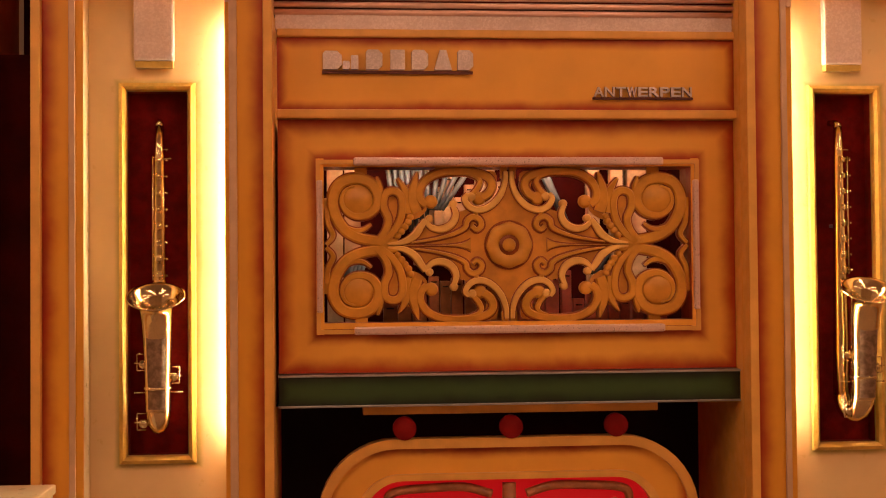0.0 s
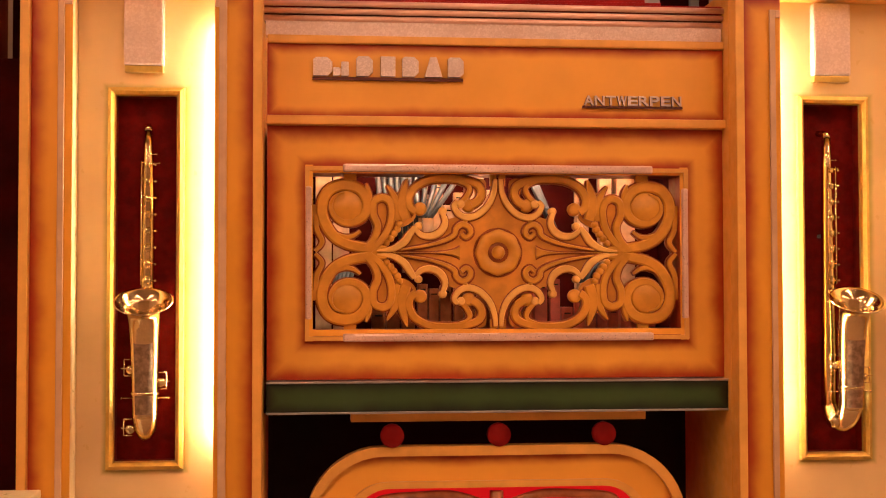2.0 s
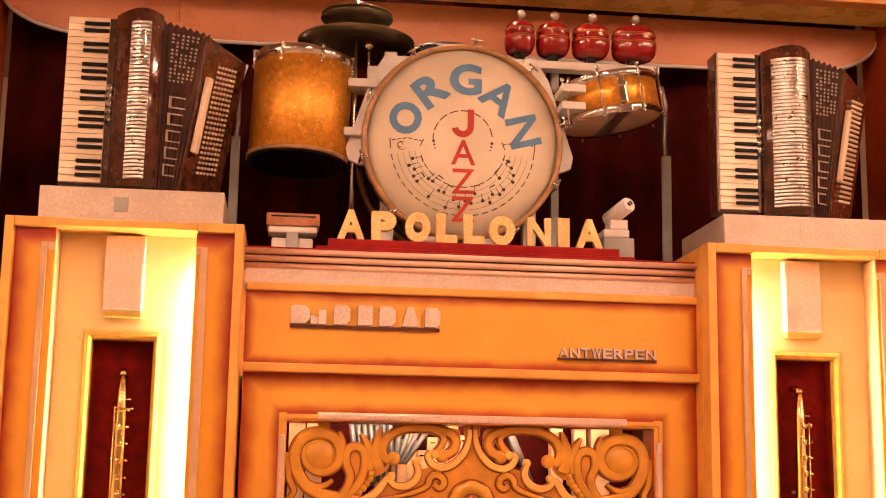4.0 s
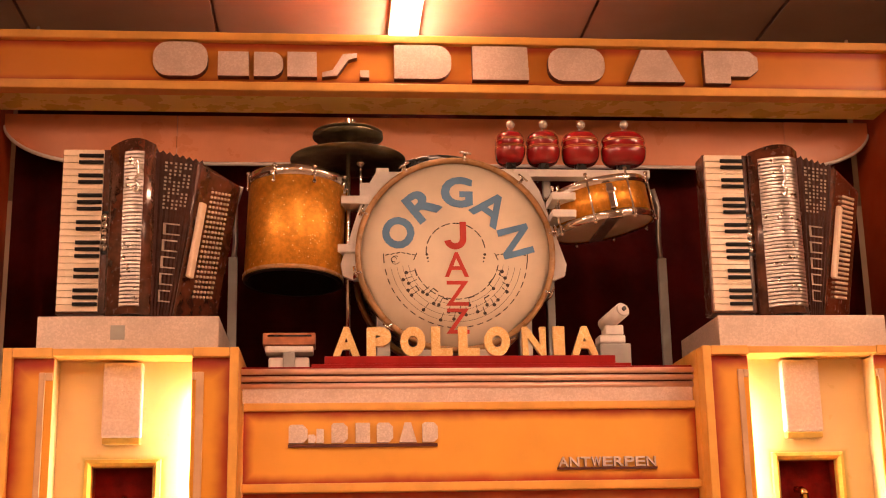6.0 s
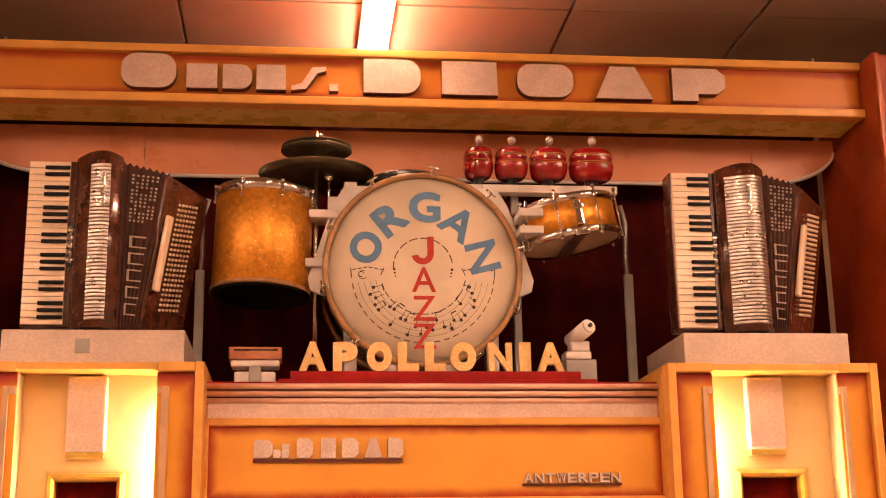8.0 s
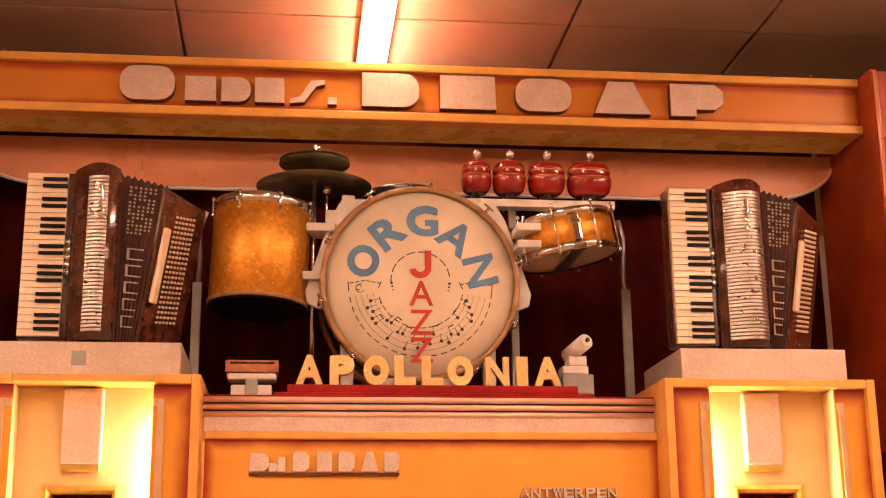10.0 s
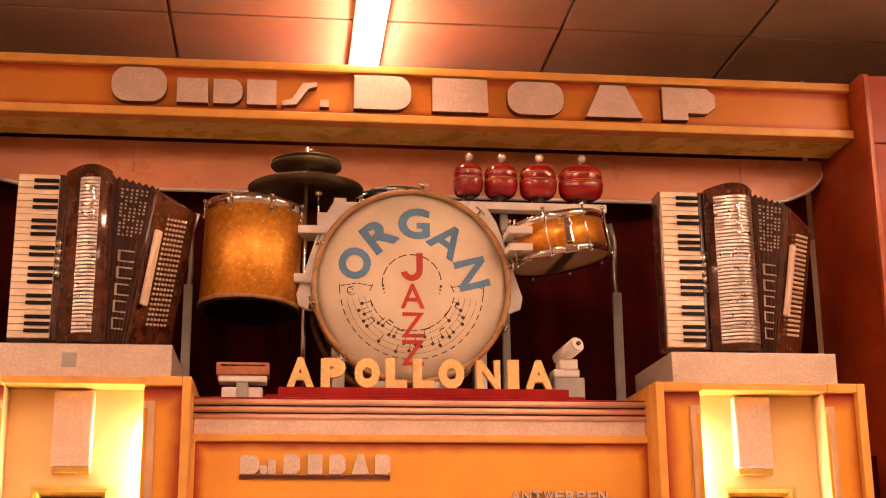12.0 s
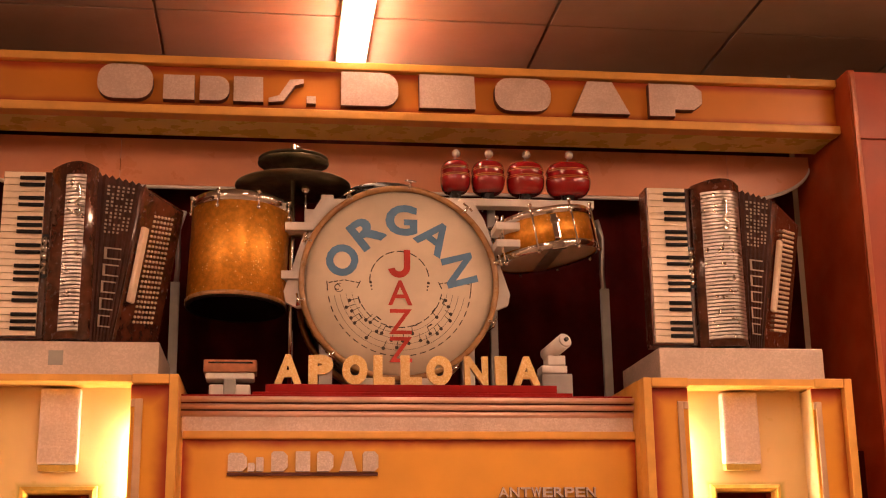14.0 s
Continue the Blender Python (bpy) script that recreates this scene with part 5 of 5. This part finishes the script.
# striker motor
mo = thing("striker_unit", (0.45, 0.1, 2.262), "silver cylinder actuator on grey blocks", "striker")
FACE, TAIL = Vector((0.466, 0.05, 2.438)), Vector((0.428, 0.15, 2.408))
axis = (FACE - TAIL).normalized()
bm = B()
tube(bm, [TAIL, FACE - axis * 0.006], 0.0235, 24)
tube(bm, [FACE - axis * 0.006, FACE], 0.0215, 24, r_end=0.019)
part("cylinder", bm, M_WHITEWOOD, mo)
bm = B()
tube(bm, [FACE - axis * 0.002, FACE + axis * 0.008], 0.0065, 14)
part("spindle", bm, M_BLACK, mo)
part("cradle", box(B(), 0.42, 0.475, 0.1, 0.17, 2.37, 2.4, 0.004, None), M_WHITEWOOD, mo)
part("carriage", box(B(), 0.4, 0.48, 0.1, 0.17, 2.345, 2.3695, 0.005), M_WHITEWOOD, mo)
part("foot_block", box(B(), 0.4, 0.495, 0.1, 0.18, 2.2625, 2.3445, 0.005), M_GREYPAINT, mo)


# ---- accordions ----
def swell(p):
    """Bulge of the treble body across its width: a long slope, a ridge, a quick return."""
    return math.sin(math.pi * (0.08 + 0.42 * p / 0.66)) if p < 0.66 else math.cos(math.pi * 0.36 * (p - 0.66) / 0.34)


def accordion(tw, wt, wbm, cheek, first, last):
    """tw: width of the treble body; wt, wbm: bellows at top and bottom; cheek: turn of the bass side; first, last: where the grille begins and ends."""
    t = thing("accordion", (0, 0, 0), "brown pearloid piano accordion with opened bellows on a plinth", "accordion", "accordions on the plinths")
    H = 0.485
    # keyboard: 24 white keys stacked upward, black keys set toward the body
    part("key_bed", box(B(), -0.004, 0.135, 0.012, 0.09, 0.02, 0.03 + H, 0.004), M_PEARL, t)
    kw = H / 24
    pattern = [1, 1, 0, 1, 1, 1, 0]
    for k in range(24):
        z = 0.025 + k * kw
        part("white_key", box(B(), 0.0, 0.116, -0.002, 0.0115, z + 0.0006, z + kw - 0.0006, 0.0015), M_IVORY, t)
    for k in range(23):
        if pattern[(k + 3) % 7]:
            z = 0.025 + (k + 1) * kw
            part("black_key", box(B(), 0.046, 0.1165, -0.011, -0.0022, z - 0.0052, z + 0.0052, 0.002), M_EBONY, t)
    # treble body with swelling front
    bm = B()
    n = 14
    plan = [(0.1355, 0.03)] + [(0.136 + tw * i / n, 0.01 - 0.066 * swell(i / n)) for i in range(n + 1)] + [(0.136 + tw, 0.16), (0.1355, 0.16)]
    top = [0.515 + 0.014 * math.sin(math.pi * max(0, min(1, (x - 0.13) / 0.16))) for x, y in plan]
    a = [bm.verts.new((x, y, 0.008)) for x, y in plan]
    b = [bm.verts.new((x, y, z)) for (x, y), z in zip(plan, top)]
    fs = [bm.faces.new(a[::-1]), bm.faces.new(b)]
    for i in range(len(plan)):
        j = (i + 1) % len(plan)
        f = bm.faces.new((a[i], a[j], b[j], b[i]))
        f.smooth = 1 <= i <= n
        fs.append(f)
    bmesh.ops.recalc_face_normals(bm, faces=fs)
    part("treble_body", bm, M_PEARL, t)
    # grille of pale metal bars that follows the swell
    bars = 42
    for k in range(bars):
        z = 0.035 + 0.45 * k / (bars - 1)
        bm = B()
        pts = []
        for i in range(first, last):
            x = 0.136 + tw * i / n
            y = 0.01 - 0.066 * swell(i / n) - 0.0035
            pts.append((x, y))
        vs = [[bm.verts.new((x, y + d, z + h)) for d, h in ((0.003, -0.0049), (-0.001, -0.0034), (-0.001, 0.0034), (0.003, 0.0049))] for x, y in pts]
        for p, q in zip(vs, vs[1:]):
            for i in range(4):
                bm.faces.new((p[i], p[(i + 1) % 4], q[(i + 1) % 4], q[i])).smooth = False
        bm.faces.new(vs[0])
        bm.faces.new(vs[-1][::-1])
        bmesh.ops.recalc_face_normals(bm, faces=bm.faces)
        if k == 0:
            me_ob = part("grille_bar", bm, M_GRILLEBAR, t, "pale metal grille bar")
            z_first = z
        else:
            bm.free()
            ob = new("grille_bar", me_ob.data)
            ob.parent = t
            ob.location = (0, 0, z - z_first)
    bm = B()
    yb = 0.01 - 0.066 * swell(0.55) - 0.006
    ribz = curve_points([(0.212, 0.44), (0.222, 0.46), (0.226, 0.42), (0.216, 0.40), (0.228, 0.385), (0.222, 0.365), (0.214, 0.375)])
    tube(bm, [(x, yb, z) for x, z in ribz], 0.004, 8)
    part("emblem", bm, M_CHROME, t, "ornate silver emblem")
    # register switches beside the keys
    for k in range(5):
        bm = B()
        lathe(bm, [(0, -0.012), (0.007, -0.011), (0.0105, -0.006), (0.0105, 0.004), (0, 0.004)], 14, pose(0.128, 0.004, 0.215 + 0.0225 * k), axis="Y")
        part("register_button", bm, M_CHROME, t, "round chrome register button")
    part("register_plate", box(B(), 0.1175, 0.1385, 0.006, 0.0115, 0.195, 0.325, 0.002), M_BLACK, t)
    # fan of bellows: folds wider at the top
    folds, bx0 = 7, 0.136 + tw
    bm = B()
    rows = []
    for k in range(2 * folds + 1):
        f = k / (2 * folds)
        out = 0.0 if k % 2 else -0.006
        rows.append([bm.verts.new(p) for p in ((bx0 + wbm * f, 0.0 + out + 0.03 * f, 0.012), (bx0 + wt * f, 0.0 + out + 0.045 * f, 0.505 - 0.02 * f - out * 1.4), (bx0 + wt * f, 0.17, 0.505 - 0.02 * f - out * 1.4), (bx0 + wbm * f, 0.17, 0.012))])
    for p, q in zip(rows, rows[1:]):
        for i in range(4):
            bm.faces.new((p[i], q[i], q[(i + 1) % 4], p[(i + 1) % 4]))
    bm.faces.new(rows[0])
    bm.faces.new(rows[-1][::-1])
    bmesh.ops.recalc_face_normals(bm, faces=bm.faces)
    bel = part("bellows", bm, M_BELLOWS, t, "black folded bellows")
    # painted marks down the bellows, broken by the folds
    def mark(zc, u0, u1, b0, b1):
        g = zc / 0.5
        wl = wbm + (wt - wbm) * g
        dy = 0.03 + 0.015 * g
        bm = B()
        vs = [bm.verts.new((bx0 + wl * u, -0.0085 + u * dy, b)) for u, b in ((u0, b0), (u1, b0), (u1, b1), (u0, b1))]
        bs = [bm.verts.new(v.co + Vector((0, 0.0015, 0))) for v in vs]
        bm.faces.new(vs)
        bm.faces.new(bs[::-1])
        for q in range(4):
            bm.faces.new((vs[q], bs[q], bs[(q + 1) % 4], vs[(q + 1) % 4]))
        bmesh.ops.recalc_face_normals(bm, faces=bm.faces)
        part("painted_mark", bm, M_WHITEMARK, bel)

    # five plain ring marks below, rows of dashes where the folds break the upper ones
    for zc in (0.272, 0.222, 0.172, 0.122, 0.072):
        w = 0.004
        mark(zc, 0.26, 0.74, zc + 0.0135, zc + 0.0135 + w)
        mark(zc, 0.26, 0.74, zc - 0.0135 - w, zc - 0.0135)
        mark(zc, 0.26, 0.34, zc - 0.013, zc + 0.013)
    for k in range(13):
        zc = 0.335 + 0.0115 * k
        for u0, u1 in ((0.2, 0.26), (0.31, 0.36), (0.42, 0.47), (0.53, 0.58), (0.64, 0.69), (0.75, 0.8)):
            if (k * 3 + int(u0 * 40)) % 5:
                mark(zc, u0, u1, zc - 0.003, zc + 0.003)
    # bass side, leaning outward, turned away
    lean = math.atan((wt - wbm) / 0.49)
    m = Matrix.Translation((bx0 + wbm, 0.03, 0.01)) @ Matrix.Rotation(lean, 4, "Y") @ Matrix.Rotation(radians(cheek), 4, "Z")
    bass_ = part("bass_body", box(B(), 0.002, 0.23, 0.0, 0.06, 0.0, 0.482, 0.012, m), M_PEARL, t)
    bm = box(B(), 0.014, 0.04, -0.022, -0.006, 0.13, 0.36, 0.006, m)
    part("strap", bm, M_IVORY, bass_, "white bass strap")
    bm = B()
    for i in range(22):
        for j in range(6):
            ball(bm, m @ Vector((0.075 + 0.0175 * j, -0.006, 0.085 + 0.0155 * i + 0.004 * j)), 0.0046, n=6)
    tagged(part("button_grid", bm, M_IVORY, bass_, "rows of small ivory bass buttons"), kind="stuff")
    # feet
    part("foot_bar", box(B(), 0.15, 0.27, 0.0, 0.12, 0.0, 0.008), M_BLACK, t)
    return t


acc = accordion(0.132, 0.13, 0.056, 62, 5, 12)
acc.matrix_basis = pose(-1.186, 0.0, 2.3975)
acc = accordion(0.148, 0.14, 0.056, 50, 2, 14)
acc.matrix_basis = pose(0.730, 0.0, 2.3975)

# pale shelf edge in front of the organ's side
side = thing("side_cabinet", (-1.6, -0.4, 0), "pale topped cabinet beside the organ", "cabinet")
part("top", box(B(), -2.2, -1.228, -0.4, -0.13, 0.9, 0.925, 0.004), M_CREAM, side)
part("body", box(B(), -2.19, -1.235, -0.39, -0.135, 0.0, 0.8995), M_WHITEWOOD, side)
